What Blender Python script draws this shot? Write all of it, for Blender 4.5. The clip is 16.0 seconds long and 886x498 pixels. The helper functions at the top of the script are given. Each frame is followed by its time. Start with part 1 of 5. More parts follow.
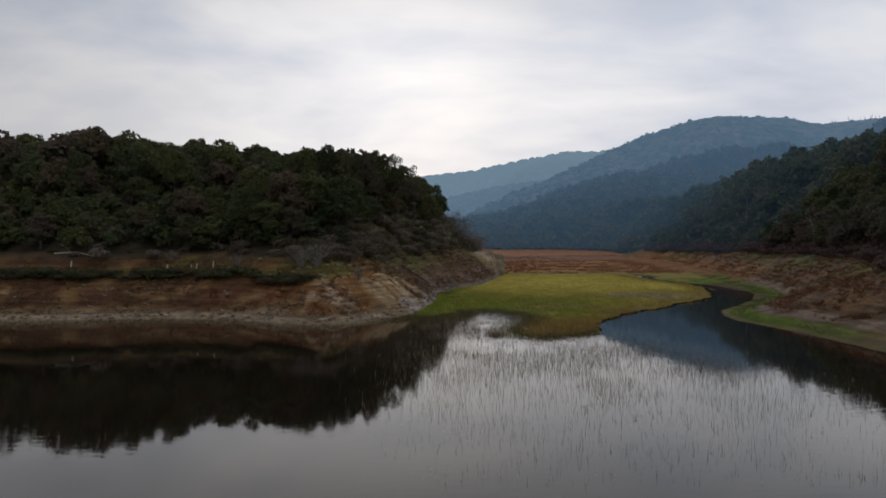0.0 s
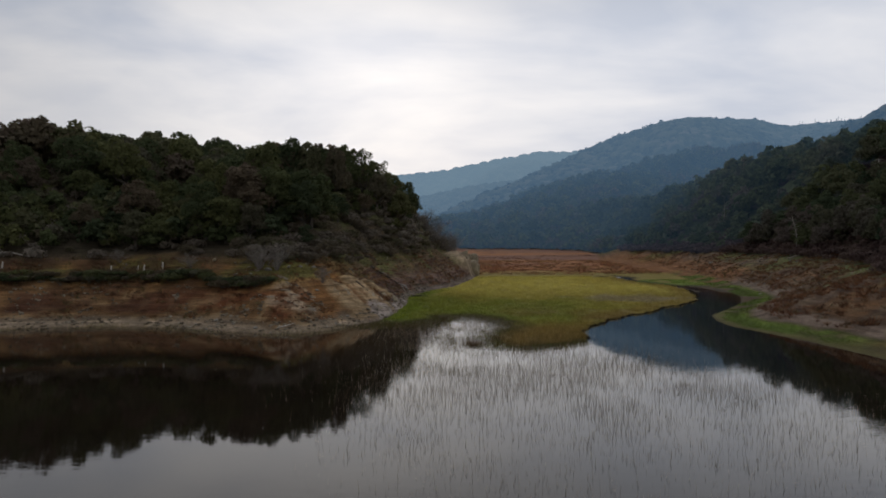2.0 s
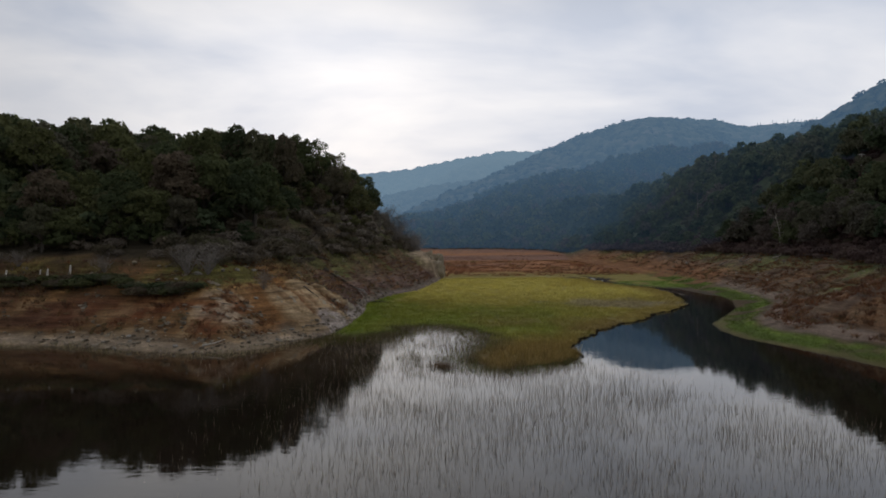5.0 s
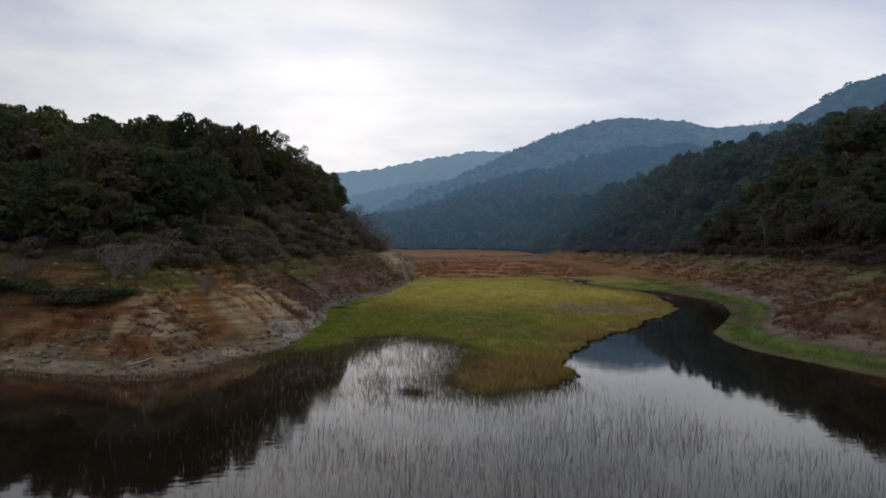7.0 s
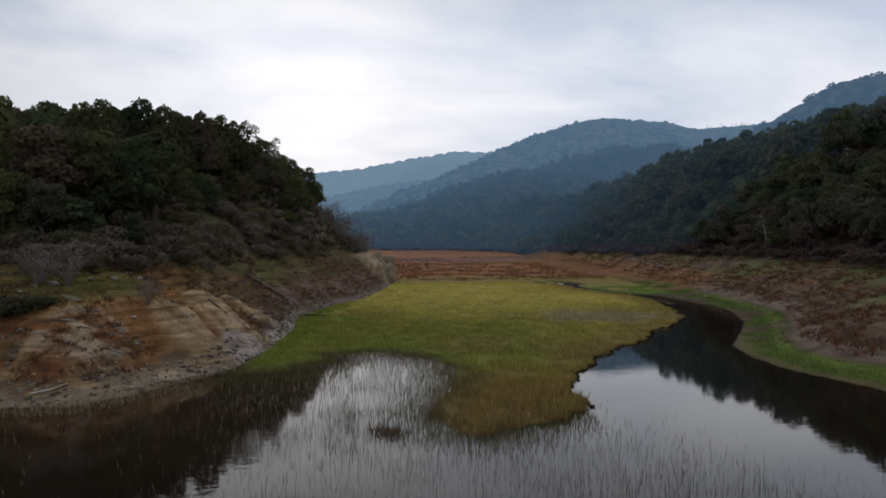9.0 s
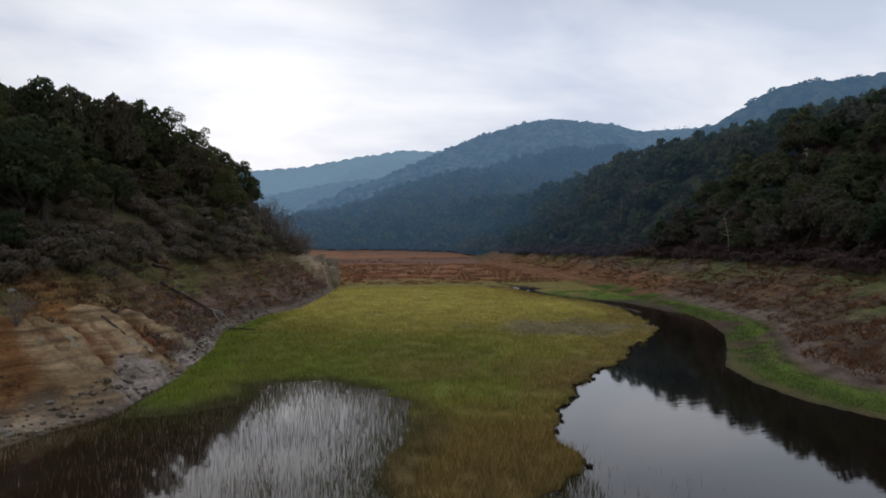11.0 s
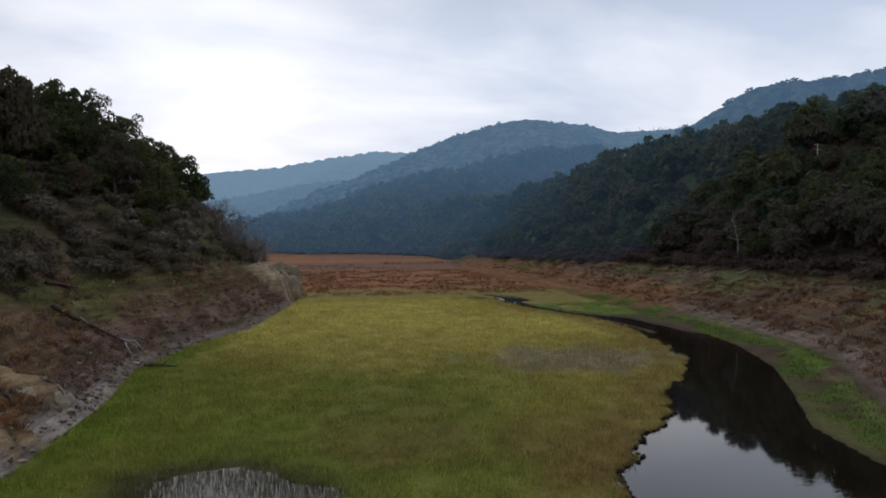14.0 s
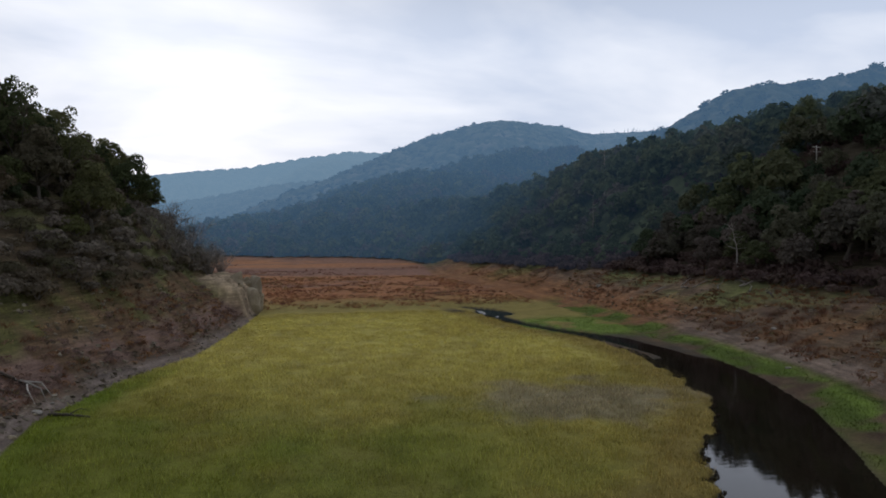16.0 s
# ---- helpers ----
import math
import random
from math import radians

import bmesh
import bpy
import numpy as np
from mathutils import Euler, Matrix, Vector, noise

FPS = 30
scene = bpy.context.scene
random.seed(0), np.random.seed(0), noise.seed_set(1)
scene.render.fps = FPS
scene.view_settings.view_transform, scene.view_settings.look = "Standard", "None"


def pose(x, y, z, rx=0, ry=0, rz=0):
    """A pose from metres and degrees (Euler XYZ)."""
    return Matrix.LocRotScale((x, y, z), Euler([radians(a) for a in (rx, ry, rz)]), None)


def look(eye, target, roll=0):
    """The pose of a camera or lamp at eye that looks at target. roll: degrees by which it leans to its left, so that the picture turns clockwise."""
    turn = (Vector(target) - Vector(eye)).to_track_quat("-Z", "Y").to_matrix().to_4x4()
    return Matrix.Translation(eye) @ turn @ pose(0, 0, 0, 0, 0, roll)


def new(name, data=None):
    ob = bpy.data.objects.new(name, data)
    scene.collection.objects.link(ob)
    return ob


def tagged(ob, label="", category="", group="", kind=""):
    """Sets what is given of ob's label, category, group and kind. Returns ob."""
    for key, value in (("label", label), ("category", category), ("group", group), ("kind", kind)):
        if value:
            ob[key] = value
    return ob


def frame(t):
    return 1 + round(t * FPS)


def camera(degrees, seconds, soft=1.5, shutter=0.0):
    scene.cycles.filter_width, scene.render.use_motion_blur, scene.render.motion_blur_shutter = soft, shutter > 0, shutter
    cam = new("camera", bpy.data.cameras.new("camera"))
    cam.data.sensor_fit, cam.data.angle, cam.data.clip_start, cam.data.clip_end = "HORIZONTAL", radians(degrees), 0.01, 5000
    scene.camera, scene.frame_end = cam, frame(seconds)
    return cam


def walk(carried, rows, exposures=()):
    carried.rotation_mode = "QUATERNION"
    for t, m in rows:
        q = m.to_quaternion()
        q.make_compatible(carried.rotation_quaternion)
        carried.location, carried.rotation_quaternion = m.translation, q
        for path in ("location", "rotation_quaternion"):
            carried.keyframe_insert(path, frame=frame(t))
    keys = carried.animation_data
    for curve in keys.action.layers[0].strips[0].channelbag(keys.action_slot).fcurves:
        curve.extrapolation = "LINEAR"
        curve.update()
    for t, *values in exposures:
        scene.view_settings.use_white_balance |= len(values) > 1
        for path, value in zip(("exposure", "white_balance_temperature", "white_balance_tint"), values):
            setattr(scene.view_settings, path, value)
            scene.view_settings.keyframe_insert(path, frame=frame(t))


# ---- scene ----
cam = camera(66.0, 16.0, 1.75)
PATH = [
    (0, (1.519, 3.448, 13.198), (1.486, 5.448, 13.166), -0.2),
    (0.5, (1.397, 5.857, 13.183), (1.386, 7.856, 13.15), -0.2),
    (1, (1.397, 8.203, 13.114), (1.408, 10.202, 13.081), -0.2),
    (1.5, (1.397, 10.554, 13.141), (1.427, 12.554, 13.109), -0.2),
    (2, (1.387, 13.023, 13.088), (1.435, 15.022, 13.055), -0.1),
    (2.5, (1.444, 15.488, 13.023), (1.511, 17.487, 12.989), -0.1),
    (3, (1.465, 18.139, 13.045), (1.551, 20.137, 13.012), -0.1),
    (3.5, (1.44, 20.889, 13.036), (1.543, 22.886, 13.002), -0.0),
    (4, (1.507, 23.647, 12.957), (1.628, 25.643, 12.923), -0.1),
    (6.5, (2.407, 37.819, 12.703), (2.626, 39.807, 12.67), -0.1),
    (7, (2.624, 40.817, 12.655), (2.868, 42.801, 12.622), -0.1),
    (7.5, (2.867, 43.711, 12.62), (3.134, 45.693, 12.587), -0.0),
    (8, (3.218, 46.634, 12.572), (3.499, 48.614, 12.54), -0.0),
    (8.5, (3.542, 49.583, 12.549), (3.83, 51.562, 12.518), 0.0),
    (9, (3.996, 52.576, 12.492), (4.292, 54.553, 12.461), 0.0),
    (9.5, (4.387, 55.606, 12.614), (4.706, 57.58, 12.582), 0.0),
    (10, (4.761, 58.814, 12.604), (5.12, 60.782, 12.573), 0.1),
    (10.2, (4.942, 60.108, 12.699), (5.327, 62.071, 12.666), 0.2),
    (12.5, (7.605, 74.996, 13.014), (8.081, 76.938, 12.987), 0.1),
    (13, (8.392, 78.313, 13.118), (8.875, 80.254, 13.091), 0.0),
    (13.5, (9.034, 81.562, 13.363), (9.536, 83.498, 13.336), 0.1),
    (14, (9.796, 84.879, 13.703), (10.318, 86.809, 13.676), 0.1),
    (14.5, (10.553, 88.087, 14.041), (11.096, 90.012, 14.014), 0.2),
    (15, (11.271, 91.265, 14.406), (11.835, 93.184, 14.38), 0.2),
    (15.5, (12.061, 94.463, 14.842), (12.643, 96.376, 14.817), 0.2),
    (16, (12.885, 97.606, 15.293), (13.48, 99.516, 15.268), 0.2),
]
TINT = [(0, -0.05, 6680, 10), (4, -0.02, 6620, 10), (8, 0.04, 6450, 10), (12, 0.10, 6300, 10), (16, 0.13, 6220, 10)]
walk(cam, [(t, look(eye, target, roll)) for t, eye, target, roll in PATH], TINT)

# ---- world, sun, exposure ----
SUN_EL, SUN_AZ = radians(14.5), radians(-3.5)      # azimuth from +y towards +x
sun_way = Vector((math.sin(SUN_AZ) * math.cos(SUN_EL), math.cos(SUN_AZ) * math.cos(SUN_EL), math.sin(SUN_EL)))


class Nodes:
    """Short hand for building a node tree."""

    def __init__(self, tree):
        self.t = tree
        tree.nodes.clear()

    def add(self, kind, inputs=(), **props):
        n = self.t.nodes.new(kind)
        for k, v in props.items():
            setattr(n, k, v)
        for k, v in dict(inputs).items():
            self.put(n, k, v)
        return n

    def put(self, n, k, v):
        s = n.inputs[k]
        if isinstance(v, bpy.types.NodeSocket):
            self.t.links.new(v, s)
        elif isinstance(v, bpy.types.Node):
            self.t.links.new(v.outputs[0], s)
        else:
            s.default_value = v

    def math(self, op, a, b=0.0, clamp=False):
        return self.add("ShaderNodeMath", {0: a, 1: b}, operation=op, use_clamp=clamp).outputs[0]

    def mix(self, f, a, b, blend="MIX"):
        n = self.add("ShaderNodeMix", {0: f, 6: a, 7: b}, data_type="RGBA", blend_type=blend)
        return n.outputs[2]

    def noise(self, scale, detail=4.0, rough=0.55, vector=None, dist=0.0):
        n = self.add("ShaderNodeTexNoise", {"Scale": scale, "Detail": detail, "Roughness": rough, "Distortion": dist})
        if vector is not None:
            self.put(n, "Vector", vector)
        return n.outputs["Fac"]

    def span(self, v, a, b, c=0.0, d=1.0):
        return self.add("ShaderNodeMapRange", {0: v, 1: a, 2: b, 3: c, 4: d}).outputs[0]


def make_world():
    w = bpy.data.worlds.new("overcast_sky")
    scene.world = w
    w.use_nodes = True
    n = Nodes(w.node_tree)
    gen = n.add("ShaderNodeTexCoord").outputs["Generated"]
    way = n.add("ShaderNodeVectorMath", {0: gen}, operation="NORMALIZE").outputs[0]
    sky = n.add("ShaderNodeTexSky", sky_type="NISHITA", sun_disc=False, sun_elevation=SUN_EL, sun_rotation=SUN_AZ,
                air_density=1.0, dust_density=3.0)
    xyz = n.add("ShaderNodeSeparateXYZ", {0: way}).outputs
    up = n.math("MAXIMUM", xyz[2], 0.0)
    deep = n.math("ADD", up, 0.24)
    flat = n.add("ShaderNodeCombineXYZ", {0: n.math("MULTIPLY", n.math("DIVIDE", xyz[0], deep), 0.72), 1: n.math("DIVIDE", xyz[1], deep), 2: 0.0}).outputs[0]
    big = n.noise(1.25, 5.0, 0.5, flat, 0.5)
    fine = n.noise(4.5, 4.0, 0.5, flat, 0.3)
    cover = n.math("ADD", n.math("MULTIPLY", big, 0.8), n.math("MULTIPLY", fine, 0.2))
    cover = n.span(cover, 0.40, 0.58)
    cloud = n.mix(cover, (0.64, 0.715, 0.865, 1), (0.95, 0.975, 1.045, 1))
    # paler and warmer low over the hills
    low = n.math("POWER", n.math("SUBTRACT", 1.0, up, True), 7.0)
    cloud = n.mix(n.math("MULTIPLY", low, 0.55), cloud, (0.93, 0.91, 0.95, 1))
    # the veiled sun
    dot = n.add("ShaderNodeVectorMath", {0: way, 1: sun_way}, operation="DOT_PRODUCT").outputs["Value"]
    dot_raw = dot
    dot = n.math("MAXIMUM", dot, 0.0)
    wide = n.math("MULTIPLY", n.math("POWER", dot, 14.0), 0.05)
    near = n.math("MULTIPLY", n.math("POWER", dot, 150.0), 0.09)
    glow = n.math("ADD", wide, near)
    glow = n.add("ShaderNodeVectorMath", {0: (1.0, 0.95, 0.87), "Scale": glow}, operation="SCALE").outputs[0]
    # thin cloud scatters forward: the sky darkens away from the sun
    half = n.add("ShaderNodeMapRange", {0: dot_raw, 1: -0.5, 2: 0.65, 3: 0.80, 4: 0.85}, interpolation_type="SMOOTHSTEP").outputs[0]
    phase = n.math("ADD", n.math("MULTIPLY", n.math("POWER", dot, 8.0), 0.02), half)
    high = n.add("ShaderNodeMapRange", {0: up, 1: 0.25, 2: 0.50, 3: 1.0, 4: 0.50}, interpolation_type="SMOOTHSTEP").outputs[0]
    # an overcast sky is brightest overhead
    top = n.add("ShaderNodeMapRange", {0: up, 1: 0.50, 2: 0.95, 3: 0.0, 4: 0.60}, interpolation_type="SMOOTHSTEP").outputs[0]
    high = n.math("ADD", high, top)
    phase = n.math("MULTIPLY", phase, high)
    # thicker cloud to the west
    west = n.add("ShaderNodeMapRange", {0: xyz[0], 1: -0.62, 2: -0.12, 3: 0.70, 4: 1.0}, interpolation_type="SMOOTHSTEP").outputs[0]
    phase = n.math("MULTIPLY", phase, west)
    cloud = n.add("ShaderNodeVectorMath", {0: cloud, "Scale": phase}, operation="SCALE").outputs[0]
    cloud = n.mix(1.0, cloud, glow, "ADD")
    back = n.add("ShaderNodeBackground", {"Color": sky.outputs[0], "Strength": 0.002})
    veil = n.add("ShaderNodeBackground", {"Color": cloud, "Strength": 0.96})
    both = n.add("ShaderNodeAddShader", {0: back.outputs[0], 1: veil.outputs[0]})
    n.add("ShaderNodeOutputWorld", {"Surface": both.outputs[0]})


make_world()
sun = new("sun", bpy.data.lights.new("sun", "SUN"))
sun.data.energy, sun.data.angle, sun.data.color = 0.5, radians(110), (1.0, 0.96, 0.90)
sun.matrix_world = look((0, 0, 200), Vector((0, 0, 200)) - sun_way)


# ---- small mesh and noise tools ----
TABLES = {}


def lattice(x, y, size, seed):
    """Smooth value noise, 0 to 1."""
    if seed not in TABLES:
        TABLES[seed] = np.random.RandomState(seed).rand(256, 256)
    tab = TABLES[seed]
    u, v = x / size, y / size
    i, j = np.floor(u).astype(int), np.floor(v).astype(int)
    f, g = u - i, v - j
    f, g = f * f * (3 - 2 * f), g * g * (3 - 2 * g)
    a, b = tab[i % 256, j % 256], tab[(i + 1) % 256, j % 256]
    c, d = tab[i % 256, (j + 1) % 256], tab[(i + 1) % 256, (j + 1) % 256]
    return (a * (1 - f) + b * f) * (1 - g) + (c * (1 - f) + d * f) * g


def fractal(x, y, size, seed, octaves=4):
    out, amp, tot = 0, 1.0, 0
    for k in range(octaves):
        out = out + amp * lattice(x, y, size / 2 ** k, seed + k)
        tot, amp = tot + amp, amp * 0.5
    return out / tot


def step(a, b, v):
    u = np.clip((v - a) / (b - a), 0, 1)
    return u * u * (3 - 2 * u)


def away(x, y, line):
    """Distance from a polyline."""
    best = np.full(x.shape, 1e9)
    for (x0, y0), (x1, y1) in zip(line[:-1], line[1:]):
        dx, dy = x1 - x0, y1 - y0
        s = np.clip(((x - x0) * dx + (y - y0) * dy) / (dx * dx + dy * dy), 0, 1)
        best = np.minimum(best, np.hypot(x - x0 - s * dx, y - y0 - s * dy))
    return best


def inside(x, y, ring):
    odd = np.zeros(x.shape, bool)
    for (x0, y0), (x1, y1) in zip(ring, ring[1:] + ring[:1]):
        if y0 != y1:
            odd ^= ((y0 > y) != (y1 > y)) & (x < (x1 - x0) * (y - y0) / (y1 - y0) + x0)
    return odd


def mesh_of(name, verts, faces, material, smooth=False, colours=None):
    """A mesh from arrays: verts (n, 3), faces (m, k). colours: (n, 4) into the attribute 'tone'."""
    verts, faces = np.asarray(verts, np.float32), np.asarray(faces, np.int32)
    me = bpy.data.meshes.new(name)
    k = faces.shape[1]
    me.vertices.add(len(verts))
    me.vertices.foreach_set("co", verts.ravel())
    me.loops.add(faces.size)
    me.loops.foreach_set("vertex_index", faces.ravel())
    me.polygons.add(len(faces))
    me.polygons.foreach_set("loop_start", np.arange(0, faces.size, k, dtype=np.int32))
    me.polygons.foreach_set("use_smooth", np.full(len(faces), smooth))
    if colours is not None:
        at = me.attributes.new("tone", "FLOAT_COLOR", "POINT")
        at.data.foreach_set("color", np.asarray(colours, np.float32).ravel())
    me.update(calc_edges=True)
    me.validate()
    if material:
        me.materials.append(material)
    return me


def grid_faces(nx, ny):
    i = np.arange(nx * ny).reshape(ny, nx)
    return np.stack([i[:-1, :-1], i[:-1, 1:], i[1:, 1:], i[1:, :-1]], -1).reshape(-1, 4)


def tube(points, radii, sides=6):
    """A tapered tube along points."""
    pts = np.asarray(points, float)
    verts, faces = [], []
    for k, p in enumerate(pts):
        d = pts[min(k + 1, len(pts) - 1)] - pts[max(k - 1, 0)]
        d /= np.linalg.norm(d) + 1e-9
        a = np.cross(d, (0.31, 0.2, 0.93) if abs(d[2]) < 0.9 else (1, 0, 0))
        a /= np.linalg.norm(a)
        b = np.cross(d, a)
        for s in range(sides):
            w = 2 * math.pi * s / sides
            verts.append(p + radii[k] * (math.cos(w) * a + math.sin(w) * b))
    for k in range(len(pts) - 1):
        for s in range(sides):
            q = (s + 1) % sides
            faces.append((k * sides + s, k * sides + q, (k + 1) * sides + q, (k + 1) * sides + s))
    # closed ends: fans of quads onto a doubled centre
    for k, flip in ((0, True), (len(pts) - 1, False)):
        c = len(verts)
        verts.append(pts[k])
        for s in range(0, sides, 2):
            f = (k * sides + s, k * sides + (s + 1) % sides, k * sides + (s + 2) % sides, c)
            faces.append(f[::-1] if flip else f)
    return np.array(verts), np.array(faces)


def joined(pieces):
    vs, fs, n = [], [], 0
    for v, f in pieces:
        vs.append(v)
        fs.append(f + n)
        n += len(v)
    return np.concatenate(vs), np.concatenate(fs)


# ---- materials ----
def material(name):
    m = bpy.data.materials.new(name)
    m.use_nodes = True
    return m, Nodes(m.node_tree)


def finish(n, shader):
    n.add("ShaderNodeOutputMaterial", {"Surface": shader})


def tone_material(name, rough=0.9, grain=1.0, bump=0.25, spread=0.5, layers=0.0, through_light=0.0):
    """Ground and plants whose own colours lie in 'tone' (alpha: wetness), with grain at two scales."""
    m, n = material(name)
    at = n.add("ShaderNodeAttribute", attribute_name="tone")
    pos = n.add("ShaderNodeNewGeometry").outputs["Position"]
    a, b, c = n.noise(3.2 * grain, 6.0, 0.65, pos), n.noise(0.5 * grain, 4.0, 0.6, pos), n.noise(14.0 * grain, 3.0, 0.6, pos)
    f = n.math("ADD", n.math("MULTIPLY", a, 0.5), n.math("ADD", n.math("MULTIPLY", b, 0.25), n.math("MULTIPLY", c, 0.25)))
    f = n.span(f, 0.3, 0.7, 1 - spread, 1 + spread)
    if layers:
        # the thin level lines that a falling lake leaves on its banks
        flat = n.add("ShaderNodeMapping", {"Vector": pos, "Scale": (0.14, 0.14, 2.6)}).outputs[0]
        line = n.span(n.noise(1.6, 5.0, 0.65, flat), 0.34, 0.66, 1 - layers, 1 + layers)
        # only where the ground slopes
        nz = n.add("ShaderNodeSeparateXYZ", {0: n.add("ShaderNodeNewGeometry").outputs["Normal"]}).outputs[2]
        line = n.add("ShaderNodeMix", {0: n.span(nz, 0.997, 0.965), 2: 1.0, 3: line}, data_type="FLOAT").outputs[0]
        f = n.math("MULTIPLY", f, line)
    col = n.add("ShaderNodeVectorMath", {0: at.outputs["Color"], "Scale": f}, operation="SCALE").outputs[0]
    r = n.math("SUBTRACT", rough, n.math("MULTIPLY", at.outputs["Alpha"], 0.1))
    bm = n.add("ShaderNodeBump", {"Strength": bump, "Distance": 0.25, "Height": n.math("ADD", a, n.math("MULTIPLY", c, 0.4))})
    p = n.add("ShaderNodeBsdfPrincipled", {"Base Color": col, "Roughness": r, "Normal": bm.outputs[0], "Specular IOR Level": 0.1})
    out = p.outputs[0]
    if through_light:
        tr = n.add("ShaderNodeBsdfTranslucent", {"Color": col})
        out = n.add("ShaderNodeMixShader", {0: through_light, 1: out, 2: tr.outputs[0]}).outputs[0]
    finish(n, out)
    return m


# painted haze: (metres, share of blue emission in the material)
HAZE_STEPS = ((150, 0.0), (210, 0.02), (275, 0.05), (360, 0.095), (450, 0.18), (560, 0.30), (700, 0.45), (1000, 0.57), (2200, 0.86))


def leaf_material(name, stops, by_object=True, haze_glow=False, through_light=0.42):
    """Foliage: each tree has its own green, each sprig varies a little. Far backdrops get haze as blue emission, by
    distance.
    """
    m, n = material(name)
    if by_object:
        own = n.add("ShaderNodeObjectInfo").outputs["Random"]
    else:
        own = n.add("ShaderNodeAttribute", attribute_name="tone").outputs["Fac"]
    ramp = n.add("ShaderNodeValToRGB", {0: own})
    e = ramp.color_ramp.elements
    while len(e) < len(stops):
        e.new(0.5)
    for k, (at, col) in enumerate(stops):
        e[k].position, e[k].color = at, (*col, 1)
    sprig = n.add("ShaderNodeNewGeometry").outputs["Random Per Island"]
    pos = n.add("ShaderNodeNewGeometry").outputs["Position"]
    patch = n.noise(0.35, 3.0, 0.6, pos)
    f = n.math("ADD", n.span(sprig, 0, 1, 0.74, 1.26), n.span(patch, 0.3, 0.7, -0.22, 0.22))
    col = n.add("ShaderNodeVectorMath", {0: ramp.outputs[0], "Scale": f}, operation="SCALE").outputs[0]
    p = n.add("ShaderNodeBsdfPrincipled", {"Base Color": col, "Roughness": 0.85, "Specular IOR Level": 0.12})
    out = p.outputs[0]
    if through_light:
        tr = n.add("ShaderNodeBsdfTranslucent", {"Color": col})
        out = n.add("ShaderNodeMixShader", {0: through_light, 1: out, 2: tr.outputs[0]}).outputs[0]
    if haze_glow:
        # haze painted as blue emission, stronger with distance from a fixed point on the lake
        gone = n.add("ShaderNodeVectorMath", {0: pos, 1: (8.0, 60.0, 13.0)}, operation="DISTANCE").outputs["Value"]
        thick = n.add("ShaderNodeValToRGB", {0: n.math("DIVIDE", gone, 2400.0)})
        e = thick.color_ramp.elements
        while len(e) < len(HAZE_STEPS):
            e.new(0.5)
        for k, (metres, v) in enumerate(HAZE_STEPS):
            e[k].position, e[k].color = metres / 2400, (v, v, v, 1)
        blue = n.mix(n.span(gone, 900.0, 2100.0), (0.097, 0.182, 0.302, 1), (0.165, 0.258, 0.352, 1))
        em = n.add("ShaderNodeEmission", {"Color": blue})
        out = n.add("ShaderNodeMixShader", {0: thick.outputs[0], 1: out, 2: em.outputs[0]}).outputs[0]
    finish(n, out)
    return m


def plain_material(name, a, b, rough=0.85, scale=2.0, bump=0.4, stretch=(1, 1, 1)):
    m, n = material(name)
    co = n.add("ShaderNodeTexCoord").outputs["Object"]
    co = n.add("ShaderNodeMapping", {"Vector": co, "Scale": stretch}).outputs[0]
    f, g = n.noise(scale, 6.0, 0.65, co), n.noise(scale * 7, 4.0, 0.6, co)
    s = n.math("ADD", n.math("MULTIPLY", f, 0.7), n.math("MULTIPLY", g, 0.3))
    own = n.span(n.add("ShaderNodeObjectInfo").outputs["Random"], 0, 1, 0.75, 1.2)
    col = n.mix(n.span(s, 0.35, 0.65), (*a, 1), (*b, 1))
    col = n.add("ShaderNodeVectorMath", {0: col, "Scale": own}, operation="SCALE").outputs[0]
    bm = n.add("ShaderNodeBump", {"Strength": bump, "Distance": 0.1, "Height": s})
    p = n.add("ShaderNodeBsdfPrincipled", {"Base Color": col, "Roughness": rough, "Normal": bm.outputs[0]})
    finish(n, p.outputs[0])
    return m


